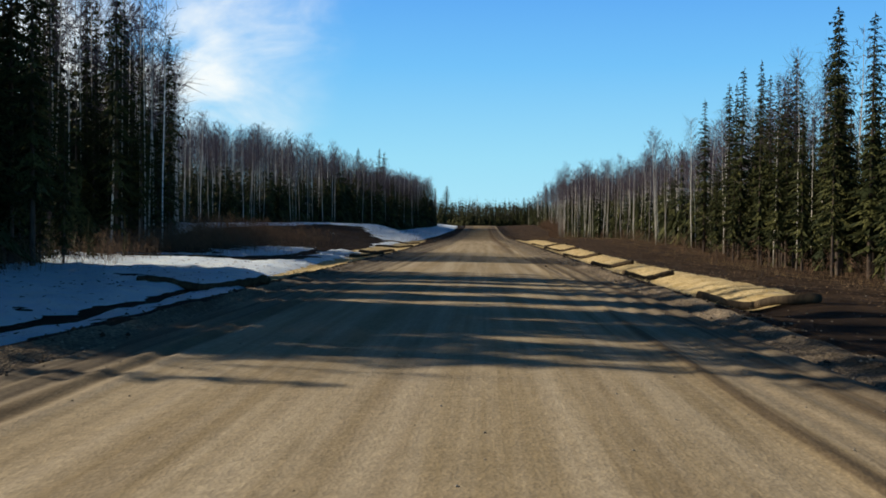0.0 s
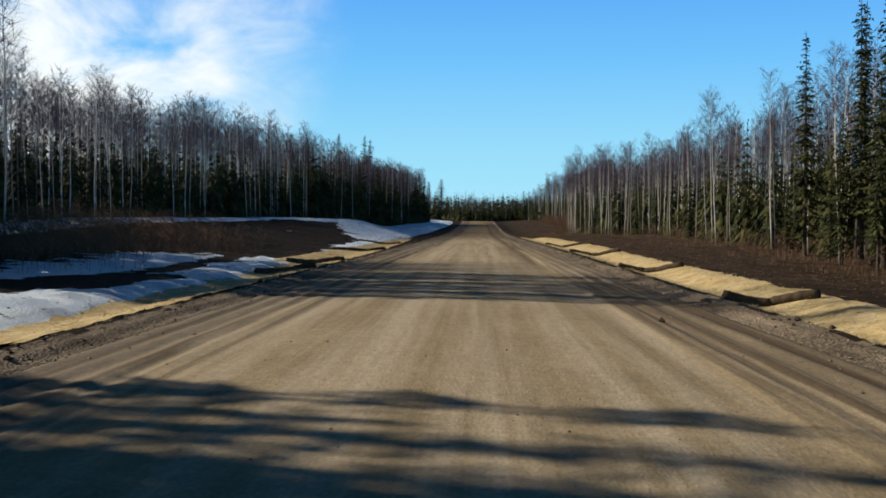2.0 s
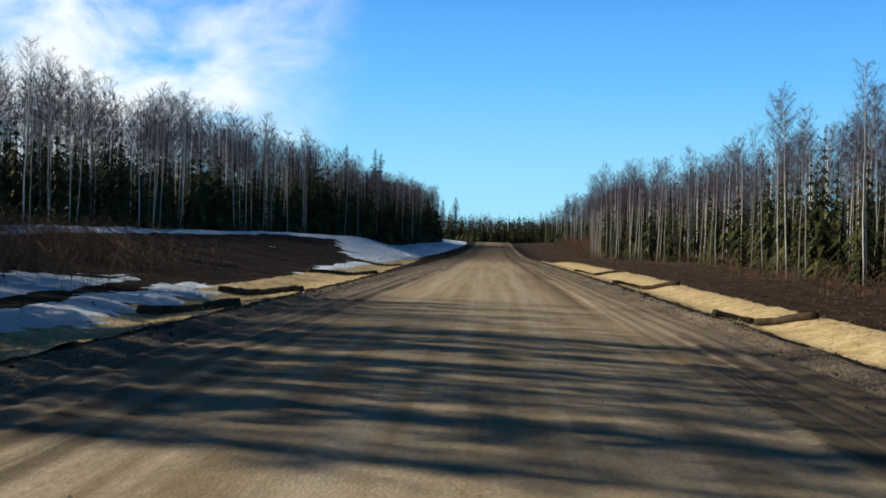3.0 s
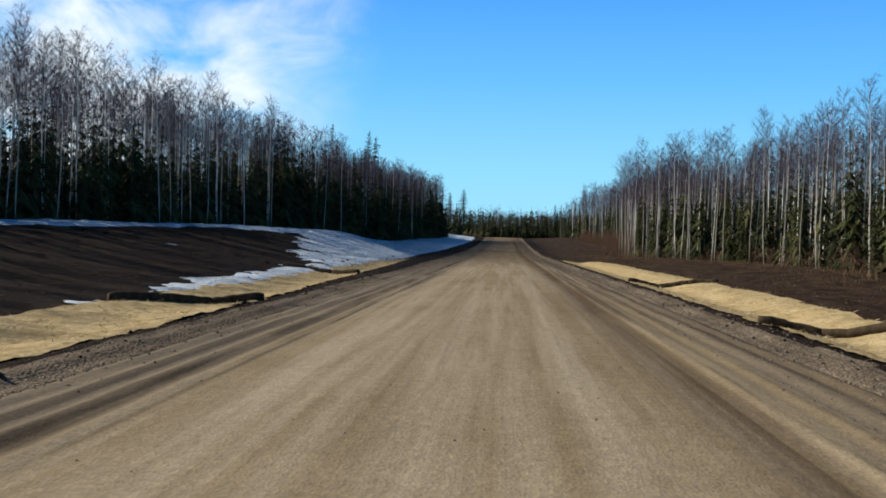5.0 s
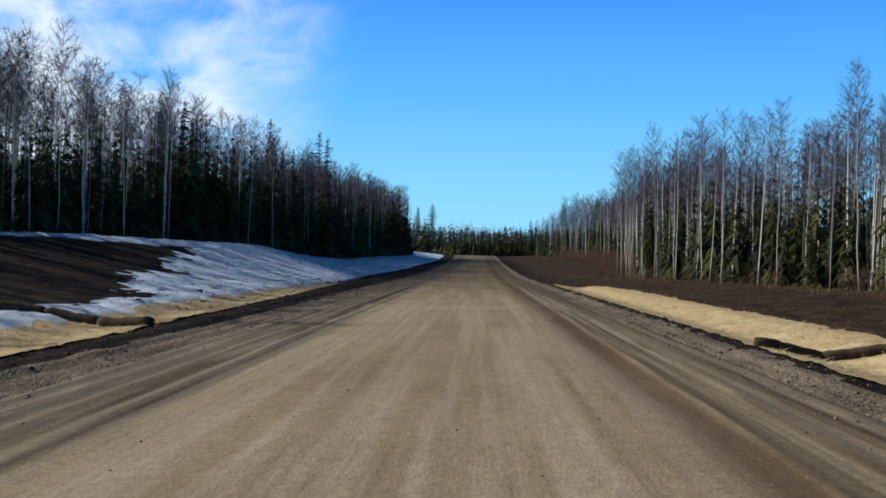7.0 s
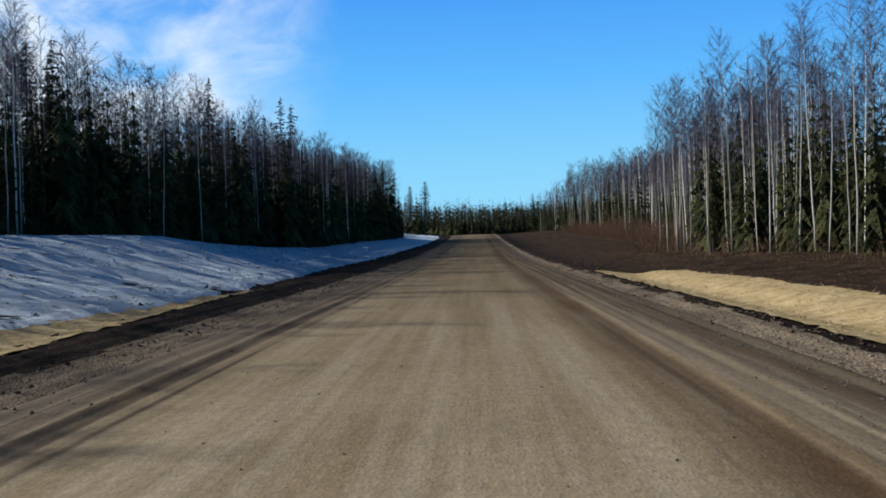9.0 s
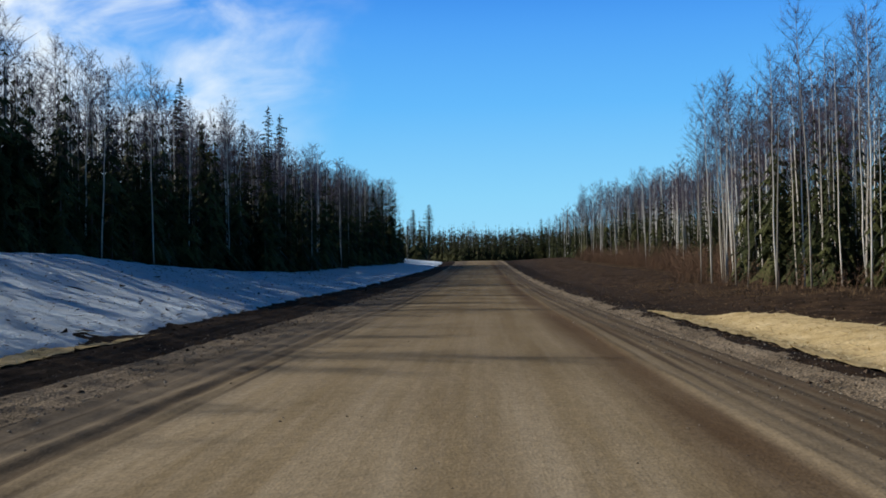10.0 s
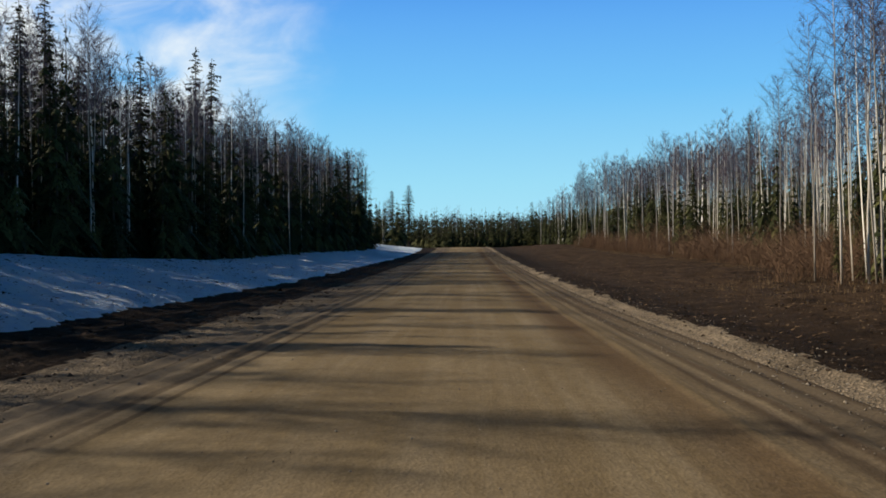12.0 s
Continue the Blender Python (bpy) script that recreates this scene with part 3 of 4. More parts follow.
def make_wattle(x0, x1, y0, y1, label, seed):
    rnd = random.Random(seed)
    root = new("straw_wattle")
    cx, cy = (x0 + x1) / 2, (y0 + y1) / 2
    root.location = (cx, cy, up(cx, cy))
    # two or three netted rolls laid end to end
    cuts = [0.0, rnd.uniform(0.4, 0.55), 1.0] if abs(x1 - x0) < 3 else [0.0, rnd.uniform(0.28, 0.38), rnd.uniform(0.6, 0.72), 1.0]
    for a, b in zip(cuts, cuts[1:]):
        pts, rad = [], []
        n = 11
        for i in range(n):
            u = a + (b - a) * i / (n - 1)
            x, y = x0 + (x1 - x0) * u, y0 + (y1 - y0) * u + 0.30 * math.sin(u * 3.14) + rnd.uniform(-0.02, 0.02)
            pts.append((x - cx, y - cy, float(straw_height(x, y)) + 0.07 - root.location[2]))
            rad.append(0.118 + rnd.uniform(-0.008, 0.008) - (0.02 if i in (0, n - 1) else 0))
        s = Soup()
        s.add(*tube(pts, rad, 10))
        part("netted_roll", s.mesh("netted_roll", WATTLE, True), root)
    return tagged(root, label, "erosion log", "wattles across the ditches")


for i, (x0, x1, y0, y1) in enumerate([(5.2, 7.5, 23.6, 22.0), (5.2, 7.1, 36.0, 36.6), (5.3, 7.2, 47.8, 47.2), (5.3, 7.5, 64.4, 63.2), (5.4, 8.3, 86.6, 85.4), (5.5, 9.3, 110.2, 109.4)]):
    make_wattle(x0, x1, y0, y1, "dark brown netted straw wattle across the straw-lined ditch", i)
for i, (x0, x1, y0, y1) in enumerate([(-5.3, -9.3, 25.4, 27.2), (-5.9, -7.8, 61.5, 60.2), (-5.9, -8.2, 69.0, 68.0), (-6.0, -9.2, 89.2, 87.4), (-6.8, -10.6, 111.0, 112.0)]):
    make_wattle(x0, x1, y0, y1, "dark weathered straw wattle lying over straw and old snow", 20 + i)


# ---- trees ----
def aspen_parts(seed, h, fine=True):
    """Trunk and bare crown of a slender leafless aspen."""
    r = np.random.RandomState(seed)
    k = 11 if fine else 5
    lean = r.uniform(-0.035, 0.035, 2)
    t = np.linspace(0, 1, k)
    wob = np.cumsum(r.uniform(-0.055, 0.055, (k, 2)), axis=0) * (h / 13)
    pts = np.stack([lean[0] * h * t + wob[:, 0], lean[1] * h * t + wob[:, 1], h * t], -1)
    pts[0, :2] = 0
    rad0 = 0.0041 * h * r.uniform(0.8, 1.15)
    rad = rad0 * (1 - 0.86 * t ** 1.1)
    trunk, crown = Soup(), Soup()
    pts[0, 2] = -0.25
    trunk.add(*tube(pts, rad, 7 if fine else 3, False))
    first = r.uniform(0.46, 0.66)
    nb = r.randint(32, 42) if fine else 12
    az = r.uniform(0, 6.28)
    for i in range(nb):
        u = first + (0.985 - first) * (i / nb) ** 0.9
        p = np.array([np.interp(u, t, pts[:, c]) for c in range(3)])
        az += 2.4 + r.uniform(-0.5, 0.5)
        length = h * (0.03 + 0.11 * math.sin(min(1, (1 - u) / (1 - first) * 1.25 + 0.12) * 1.57)) * r.uniform(0.5, 1.1)
        rise = r.uniform(0.45, 1.5)
        d = np.array([math.cos(az), math.sin(az), rise])
        d /= np.linalg.norm(d)
        q1 = p + d * length * 0.5
        d2 = d + np.array([r.uniform(-0.25, 0.25), r.uniform(-0.25, 0.25), 0.25])
        q2 = q1 + d2 / np.linalg.norm(d2) * length * 0.5
        br = 0.007 + 0.005 * length
        if fine:
            crown.add(*tube([p, q1, q2], [br, br * 0.6, br * 0.2], 3, False))
        else:
            crown.add([p + (0.016, 0, 0), p - (0.016, 0.01, 0), q2], [(0, 1, 2)])
        for j in range(r.randint(25, 34) if fine else 11):
            v = r.uniform(0.2, 1.0)
            s = (p + (q1 - p) * v * 2) if v < 0.5 else (q1 + (q2 - q1) * (v - 0.5) * 2)
            w = d * 0.5 + r.uniform(-1.0, 1.0, 3) + np.array([0, 0, 0.2])
            w /= np.linalg.norm(w)
            e = s + w * length * r.uniform(0.2, 0.75)
            side = np.cross(w, r.uniform(-1, 1, 3))
            side /= np.linalg.norm(side) + 1e-6
            wd = 0.0056 if fine else 0.018
            crown.add([s + side * wd, s - side * wd, e], [(0, 1, 2)])
    if fine:
        for i in range(r.randint(2, 6)):
            u = r.uniform(0.15, first)
            p = np.array([np.interp(u, t, pts[:, c]) for c in range(3)])
            a = r.uniform(0, 6.28)
            crown.add(*tube([p, p + np.array([math.cos(a), math.sin(a), r.uniform(-0.3, 0.4)]) * r.uniform(0.3, 0.9)], [0.014, 0.004], 3, False))
    return trunk, crown


def skirt(centre, reach, drop, points, r):
    """One whorl of boughs: a ragged drooping star round the stem."""
    vs, fs = [centre + (0, 0, 0.10 * reach + 0.05)], []
    a0 = r.uniform(0, 6.28)
    for i in range(2 * points):
        a = a0 + math.pi * i / points + r.uniform(-0.12, 0.12)
        q = reach * (r.uniform(0.75, 1.2) if i % 2 == 0 else r.uniform(0.35, 0.6))
        vs.append(centre + (math.cos(a) * q, math.sin(a) * q, -drop * q * r.uniform(0.7, 1.2)))
    for i in range(2 * points):
        fs.append((0, 1 + i, 1 + (i + 1) % (2 * points)))
    return vs, fs


def spruce_parts(seed, h, fine=True, wide=1.0, bare=0.12, whorls=15, points=5):
    """Trunk and needle sprays of a narrow boreal spruce."""
    r = np.random.RandomState(seed)
    trunk, crown = Soup(), Soup()
    lean = r.uniform(-0.012, 0.012, 2)
    t = np.linspace(0, 1, 7 if fine else 3)
    pts = np.stack([lean[0] * h * t, lean[1] * h * t, h * t], -1)
    pts[0, 2] = -0.3
    trunk.add(*tube(pts, 0.0095 * h * (1 - 0.93 * t), 7 if fine else 4, False))
    bulge = [(r.uniform(0, 6.28), r.uniform(3, 9), r.uniform(0.08, 0.22)) for _ in range(3)]
    pinch = [(r.uniform(0.2, 0.9), r.uniform(0.03, 0.09), r.uniform(-0.35, 0.2)) for _ in range(4)]

    def spread(u, a):
        q = wide * 0.118 * h * ((1 - u) ** 0.80) * (0.6 + 0.4 * min(1, (u - bare) / 0.15 + 0.15)) + 0.10
        for ph, fr, am in bulge:
            q *= 1 + am * math.sin(a + ph + fr * u)
        for at, w, am in pinch:
            q *= 1 + am * math.exp(-((u - at) / w) ** 2)
        return q

    # the dense inner whorls
    n = 26 if fine else whorls
    for i in range(n):
        u = bare + (0.97 - bare) * ((i + r.uniform(0.1, 0.9)) / n) ** 0.92
        c = np.array([lean[0] * h * u, lean[1] * h * u, h * u])
        q = spread(u, 0) * (0.72 if fine else r.uniform(0.85, 1.15))
        crown.add(*skirt(c, q, (0.35 if fine else 0.8) + 0.55 * (1 - u), 7 if fine else points, r))
    # long single boughs, each with hanging sprays
    nb = 125 if fine else 0
    az = r.uniform(0, 6.28)
    for b in range(nb):
        u = bare + (0.985 - bare) * ((b + r.uniform(0, 1)) / nb) ** 0.92
        z = h * u
        az += 2.4 + r.uniform(-0.7, 0.7)
        a = az
        L = spread(u, a) * r.uniform(0.6, 1.22)
        out = np.array([math.cos(a), math.sin(a), 0])
        side = np.array([-math.sin(a), math.cos(a), 0])
        droop = 0.55 * (1 - u) + 0.05 - 0.7 * max(0, u - 0.7) + r.uniform(-0.12, 0.12)
        p = np.array([lean[0] * z, lean[1] * z, z])
        mid = p + out * L * 0.55 + np.array([0, 0, -droop * L * 0.65])
        tip = p + out * L + np.array([0, 0, -droop * L * 0.75])
        w = 0.10 + 0.10 * L
        tw = r.uniform(-0.6, 0.6)
        sv = side * math.cos(tw) + np.array([0, 0, 1]) * math.sin(tw)
        hang = np.array([0, 0, -1.0])
        crown.add([p, mid + sv * w * 0.6, tip, mid - sv * w * 0.6], [(0, 1, 2), (0, 2, 3)])
        ns = 2 + int(L * 2.6)
        for s in range(ns):
            v = (s + r.uniform(0.3, 1.0)) / ns
            c = p + (mid - p) * v / 0.55 if v < 0.55 else mid + (tip - mid) * (v - 0.55) / 0.45
            for sg in (-1, 1):
                e = c + side * sg * w * r.uniform(0.5, 1.3) + out * w * r.uniform(0.2, 0.9) + hang * w * r.uniform(0.2, 1.5)
                crown.add([c + out * 0.07, c - out * 0.09 + hang * 0.04, e], [(0, 1, 2)])
    # the leader
    for i in range(5):
        a = i * 1.26
        zz = h * (0.955 + 0.01 * i)
        c = np.array([lean[0] * zz, lean[1] * zz, zz])
        crown.add([c + (0, 0, 0.16), c + (0, 0, -0.05), c + np.array([math.cos(a), math.sin(a), -0.1]) * 0.17], [(0, 1, 2)])
    if fine:
        for i in range(14):
            zz = h * r.uniform(0.03, bare + 0.1)
            a = r.uniform(0, 6.28)
            c = np.array([lean[0] * zz, lean[1] * zz, zz])
            trunk.add(*tube([c, c + np.array([math.cos(a), math.sin(a), -0.25]) * r.uniform(0.4, 1.1)], [0.014, 0.004], 3, False))
    return trunk, crown


H0 = 13.0
ASPENS, SPRUCES = [], []


def make_tree(kind, seed):
    root = new("aspen_tree" if kind == "aspen" else "spruce_tree")
    if kind == "aspen":
        trunk, crown = aspen_parts(seed, H0)
        mats = (ASPEN, TWIGS)
    else:
        r = random.Random(seed)
        trunk, crown = spruce_parts(seed, H0, True, r.uniform(0.75, 1.15), r.uniform(0.05, 0.22))
        mats = (BARK, NEEDLES)
    part("trunk", trunk.mesh("trunk", mats[0], True), root)
    part("crown", crown.mesh("crown", mats[1]), root)
    return root


ASPENS = [make_tree("aspen", 100 + i) for i in range(9)]
SPRUCES = [make_tree("spruce", 200 + i) for i in range(8)]
ASPEN_L = "slender leafless aspen with pale bark at the wood's edge"
ASPEN_S = "bare aspen with a grey trunk standing in shade"
SPRUCE_L = "narrow dark green spruce with drooping boughs"
tree_rand = random.Random(77)
FIRST = set()


def plant(kind, x, y, h, label, group, wide=1.0):
    stock = ASPENS if kind == "aspen" else SPRUCES
    i = tree_rand.randrange(len(stock))
    s = h / H0
    m = Matrix.LocRotScale((x, y, up(x, y)), Euler((0, 0, tree_rand.uniform(0, 6.28))), (s * wide, s * wide, s))
    if (kind, i) not in FIRST:
        FIRST.add((kind, i))
        ob = stock[i]
        ob.matrix_basis = m
    else:
        base = stock[i]
        keep = base.scale.copy()
        base.scale = (1, 1, 1)
        ob = copy_thing(base, m)
        base.scale = keep
    tagged(ob, label, "tree", group)
    return ob


def line(y, table):
    ys = [p[0] for p in table]
    return np.interp(y, ys, [p[1] for p in table])


# the front of the woods on both sides (y, x) and the trees' height along it
FRONT_L = [(15, -15.5), (46, -15.5), (49, -17.5), (60, -18.5), (68, -20.0), (75, -26.0), (150, -27), (178, -23.5), (200, -20), (240, -18.5), (290, -15.4), (311, -14.2), (315, -20.5), (335, -22.5), (345, -23), (385, -24)]
TALL_L = [(18, 17.0), (34, 16.5), (39, 15.0), (46, 13.0), (50, 16.8), (58, 16.4), (63, 14.0), (70, 12.6), (78, 10.3), (92, 10.2), (130, 12.2), (160, 13.2), (180, 13.6), (220, 13.8), (260, 14.2), (335, 14.4)]
FRONT_R = [(30, 16), (70, 17), (100, 17.5), (140, 19.5), (160, 18), (175, 14), (198, 14), (206, 20), (260, 21), (330, 20), (420, 18)]
TALL_R = [(30, 13), (70, 13), (90, 11.5), (140, 11.2), (175, 12.5), (200, 13), (230, 12.5), (300, 14.5), (420, 13.5)]
SPRUCY_L = [(18, 1.0), (49, 0.97), (56, 0.5), (72, 0.4), (80, 0.12), (150, 0.14), (185, 0.3), (215, 0.5), (250, 0.7), (335, 0.85)]
SPRUCY_R = [(30, 0.85), (72, 0.75), (86, 0.3), (100, 0.10), (200, 0.12), (210, 0.2), (330, 0.2), (400, 0.5), (420, 0.7)]

# trees that stand out
for kind, x, y, top in [("spruce", -25.75, 250.3, 21.6), ("spruce", -25.1, 252.7, 20.9), ("spruce", -27.2, 219.8, 19.2), ("spruce", -26.5, 178.5, 15.2),
                        ("spruce", -22.6, 224.5, 15.9), ("aspen", -20.0, 249.5, 16.7), ("spruce", -14.8, 410.0, 19.6), ("spruce", -20.1, 429.0, 19.4), ("spruce", -15.7, 288.0, 15.6), ("spruce", -17.5, 290.0, 15.3),
                        ("spruce", 17.4, 419.6, 15.4), ("spruce", -26.2, 222.0, 15.4), ("spruce", -20.0, 222.0, 12.8), ("spruce", -24.8, 210.8, 16.0), ("spruce", -29.5, 182.0, 15.8), ("spruce", -28.4, 183.0, 14.3),
                        ("spruce", 18.2, 74.5, 12.3), ("spruce", 18.4, 64.5, 11.4), ("spruce", 18.6, 61.8, 11.0), ("spruce", 19.0, 55.5, 8.8), ("spruce", 18.0, 47.0, 11.6), ("spruce", -22.4, 60.1, 13.9), ("spruce", -24.6, 67.5, 13.7), ("spruce", -23.0, 69.5, 12.7), ("aspen", -22.0, 71.3, 14.6), ("spruce", 18.0, 51.1, 12.8), ("spruce", 18.2, 58.9, 11.7),
                        ("spruce", 18.3, 71.9, 13.1), ("spruce", 18.2, 82.7, 12.3), ("aspen", 17.2, 99.6, 11.5), ("aspen", 15.0, 195.5, 13.4),
                        ("aspen", 15.0, 189.2, 12.9), ("aspen", 14.6, 179.5, 12.2), ("spruce", -16.0, 13.4, 8.6), ("aspen", -16.0, 14.6, 9.0),
                        ("aspen", 19.7, 165.8, 13.2), ("spruce", 26.5, 249.5, 14.6)]:
    if kind == "aspen":
        plant(kind, x, y, top - up(x, y), "tall leafless aspen rising above its neighbours", "trees beside the road")
    else:
        plant(kind, x, y, top - up(x, y), "tall dark spruce rising above the bare aspens", "trees beside the road", 2.0 if y > 380 else 1.35 if x < 0 else 1.15)

wood_rand = random.Random(5)


def sun_gap(x, y, h):
    """Gaps in the wood's edge on the left, through which the low sun reaches the road; saplings stand in them."""
    if x > -12 or x < -34 or h < 2.2:
        return False
    s = y + x / math.tan(radians(SUN_SIDE))
    return s < 10.9 or 33.6 < s < 45.2 or any(abs(s - c) < w for c, w in ((11.6, 0.25), (13.5, 0.5), (16.5, 0.3), (19.6, 0.8), (22.3, 0.75), (26.2, 0.7), (28.2, 0.45)))


def plant_front(front, tall, sprucy, side, y0, y1, count, depth, label):
    for i in range(count):
        y = y0 + (y1 - y0) * ((i + wood_rand.random()) / count)
        d = depth * wood_rand.random() ** 1.3
        x = float(line(y, front)) + side * (d + wood_rand.uniform(0, 0.5))
        h = float(line(y, tall)) * wood_rand.uniform(0.8, 1.06)
        if sun_gap(x, y, h):
            h = 1.6 + 0.6 * wood_rand.random()
        share = float(line(y, sprucy))
        if wood_rand.random() < share:
            plant("spruce", x, y, h * wood_rand.choice((0.42, 0.5, 0.58, 0.66, 0.75) if share < 0.35 else (0.5, 0.65, 0.8, 0.92, 1.0)), SPRUCE_L, "trees beside the road", wood_rand.uniform(0.7, 1.02))
        else:
            plant("aspen", x, y, h, label, "trees beside the road")


plant_front(FRONT_L, TALL_L, SPRUCY_L, -1, 16, 46, 66, 8, ASPEN_S)
plant_front(FRONT_L, TALL_L, SPRUCY_L, -1, 48, 76, 32, 6, ASPEN_S)
plant_front(FRONT_L, TALL_L, [(30, 1.0), (62, 1.0)], -1, 33, 61, 105, 9, ASPEN_S)
plant_front(FRONT_L, TALL_L, SPRUCY_L, -1, 76, 178, 72, 6, ASPEN_S)
plant_front(FRONT_L, TALL_L, SPRUCY_L, -1, 178, 335, 116, 7, ASPEN_S)
plant_front(FRONT_R, TALL_R, SPRUCY_R, 1, 34, 86, 64, 7, ASPEN_L)
plant_front(FRONT_R, TALL_R, SPRUCY_R, 1, 86, 200, 100, 8, ASPEN_L)
plant_front(FRONT_R, TALL_R, SPRUCY_R, 1, 202, 420, 62, 9, ASPEN_L)


def build_woods(name, spots, label, seed, whorls=11, wide=1.35, points=5):
    """The depth of a wood: many plain trees in one object, one for trunks and one for needles."""
    rnd = np.random.RandomState(seed)
    kinds = {}
    for kind in ("aspen", "spruce"):
        kinds[kind] = []
        for i in range(4):
            tr, cr = aspen_parts(seed + i, H0, False) if kind == "aspen" else spruce_parts(seed + i, H0, False, wide, 0.03, whorls, points)
            kinds[kind].append([(np.concatenate(s.v), s.f) for s in (tr, cr)])
    out = {m: [[], [], 0] for m in ("aspen0", "aspen1", "spruce0", "spruce1")}
    for kind, x, y, h in spots:
        tr = kinds[kind][rnd.randint(4)]
        a, s = rnd.uniform(0, 6.28), h / H0
        c, sn = math.cos(a) * s, math.sin(a) * s
        rot = np.array([[c, sn, 0], [-sn, c, 0], [0, 0, s]])
        for k in (0, 1):
            o = out[f"{kind}{k}"]
            vs, fs = tr[k]
            o[0].append(vs @ rot + (x, y, up(x, y)))
            o[1] += [tuple(i + o[2] for i in f) for f in fs]
            o[2] += len(vs)
    verts, faces, ids, n = [], [], [], 0
    for i, key in enumerate(out):
        vs, fs, k = out[key]
        if not vs:
            continue
        verts.append(np.concatenate(vs))
        faces += [tuple(j + n for j in f) for f in fs]
        ids += [i] * len(fs)
        n += k
    me = mesh_from(name, np.concatenate(verts), faces, [ASPEN, TWIGS, BARK, NEEDLES], False, ids)
    return tagged(new(name, me), label, "woods", kind="stuff")


def scatter(front, tall, sprucy, side, y0, y1, near, far_d, count, rnd):
    spots = []
    for i in range(count):
        y = rnd.uniform(y0, y1)
        d = near + (far_d - near) * rnd.random() ** 1.2
        x = float(line(y, front)) + side * d
        h = float(line(y, tall)) * rnd.uniform(0.78, 1.0) * (1 + 0.009 * d)
        if sun_gap(x, y, h):
            h = rnd.uniform(1.0, 2.2)
        share = float(line(y, sprucy))
        if rnd.random() < 0.38 + 0.5 * share:
            spots.append(("spruce", x, y, h * rnd.uniform(0.46 + 0.26 * share, 0.72 + 0.28 * share)))
        else:
            spots.append(("aspen", x, y, h))
    return spots


wr = random.Random(9)


def thicket(front, tall, side, y0, y1, near, far_d, count, low, high, rnd, kind="spruce"):
    """Trees crowding in a stretch of the wood's edge."""
    spots = []
    for i in range(count):
        y = rnd.uniform(y0, y1)
        x = float(line(y, front)) + side * rnd.uniform(near, far_d)
        h = float(line(y, tall)) * rnd.uniform(low, high)
        spots.append((kind, x, y, rnd.uniform(1.0, 2.2) if sun_gap(x, y, h) else h))
    return spots


build_woods("woods", scatter(FRONT_L, TALL_L, SPRUCY_L, -1, 14, 47, 2, 12, 90, wr) + thicket(FRONT_L, TALL_L, -1, 14.5, 33, 0.5, 13, 250, 0.75, 1.1, wr)
            + thicket(FRONT_L, TALL_L, -1, 33, 61, 6.5, 14, 110, 0.6, 0.95, wr) + thicket(FRONT_L, TALL_L, -1, 61, 70, 3.5, 9, 50, 0.45, 0.8, wr)
            + thicket(FRONT_L, TALL_L, -1, 74, 215, 0.8, 8.5, 500, 0.45, 0.7, wr)
            + thicket(FRONT_L, TALL_L, -1, 52, 74, 0.2, 6, 60, 0.85, 1.02, wr, "aspen")
            + thicket(FRONT_L, TALL_L, -1, 66, 180, 1.2, 14, 480, 0.35, 0.68, wr) + thicket(FRONT_L, TALL_L, -1, 175, 313, 0.3, 12, 700, 0.45, 0.9, wr)
            + thicket(FRONT_L, TALL_L, -1, 66, 215, 2.0, 18, 640, 0.86, 1.06, wr, "aspen") + thicket(FRONT_L, TALL_L, -1, 215, 312, 1.0, 14, 460, 0.85, 1.04, wr, "aspen")
            + scatter(FRONT_L, TALL_L, SPRUCY_L, -1, 50, 385, 2, 24, 1100, wr),
            "shaded wood of bare aspens and dark spruces", 300)
build_woods("woods", thicket(FRONT_L, TALL_L, -1, 50, 400, 20, 50, 650, 0.75, 1.0, wr), "deep spruce wood behind the shaded edge", 310, 8, 2.2)
build_woods("woods", scatter(FRONT_R, TALL_R, SPRUCY_R, 1, 32, 205, 2.5, 24, 560, wr) + thicket(FRONT_R, TALL_R, 1, 36, 205, 2.0, 16, 620, 0.42, 0.84, wr)
            + thicket(FRONT_R, TALL_R, 1, 76, 205, 2.0, 16, 360, 0.82, 1.02, wr, "aspen")
            + thicket(FRONT_R, TALL_R, 1, 202, 425, 2.0, 16, 420, 0.3, 0.75, wr) + scatter(FRONT_R, TALL_R, SPRUCY_R, 1, 202, 425, 1, 24, 700, wr) + thicket(FRONT_R, TALL_R, 1, 204, 340, 3.0, 16, 300, 0.84, 1.02, wr, "aspen"),
            "sunlit wood of pale aspens and green spruces", 320, 13, 1.3, 6)
build_woods("woods", thicket(FRONT_R, TALL_R, 1, 30, 425, 20, 44, 500, 0.7, 0.95, wr), "deep spruce wood behind the sunlit edge", 330, 8, 2.2)
far_spots = []
for x0, x1, y0, y1, low, high, share, count in ((-60, 50, 426, 446, 6.5, 9.5, 0.95, 800), (-65, 55, 442, 470, 9.0, 11.0, 0.85, 950), (-80, 70, 465, 540, 10.5, 14.5, 0.65, 850), (-70, -13, 372, 432, 8.0, 11.5, 0.75, 560)):
    for i in range(count):
        x, y = wr.uniform(x0, x1), wr.uniform(y0, y1)
        if -9 < x - float(bend(y)) < 8:
            continue
        far_spots.append(("spruce" if wr.random() < share else "aspen", x, y, low + (high - low) * wr.random() ** 1.4))
build_woods("woods", far_spots, "distant dark spruce wood closing the bend of the road", 340, 8, 1.7, 4)


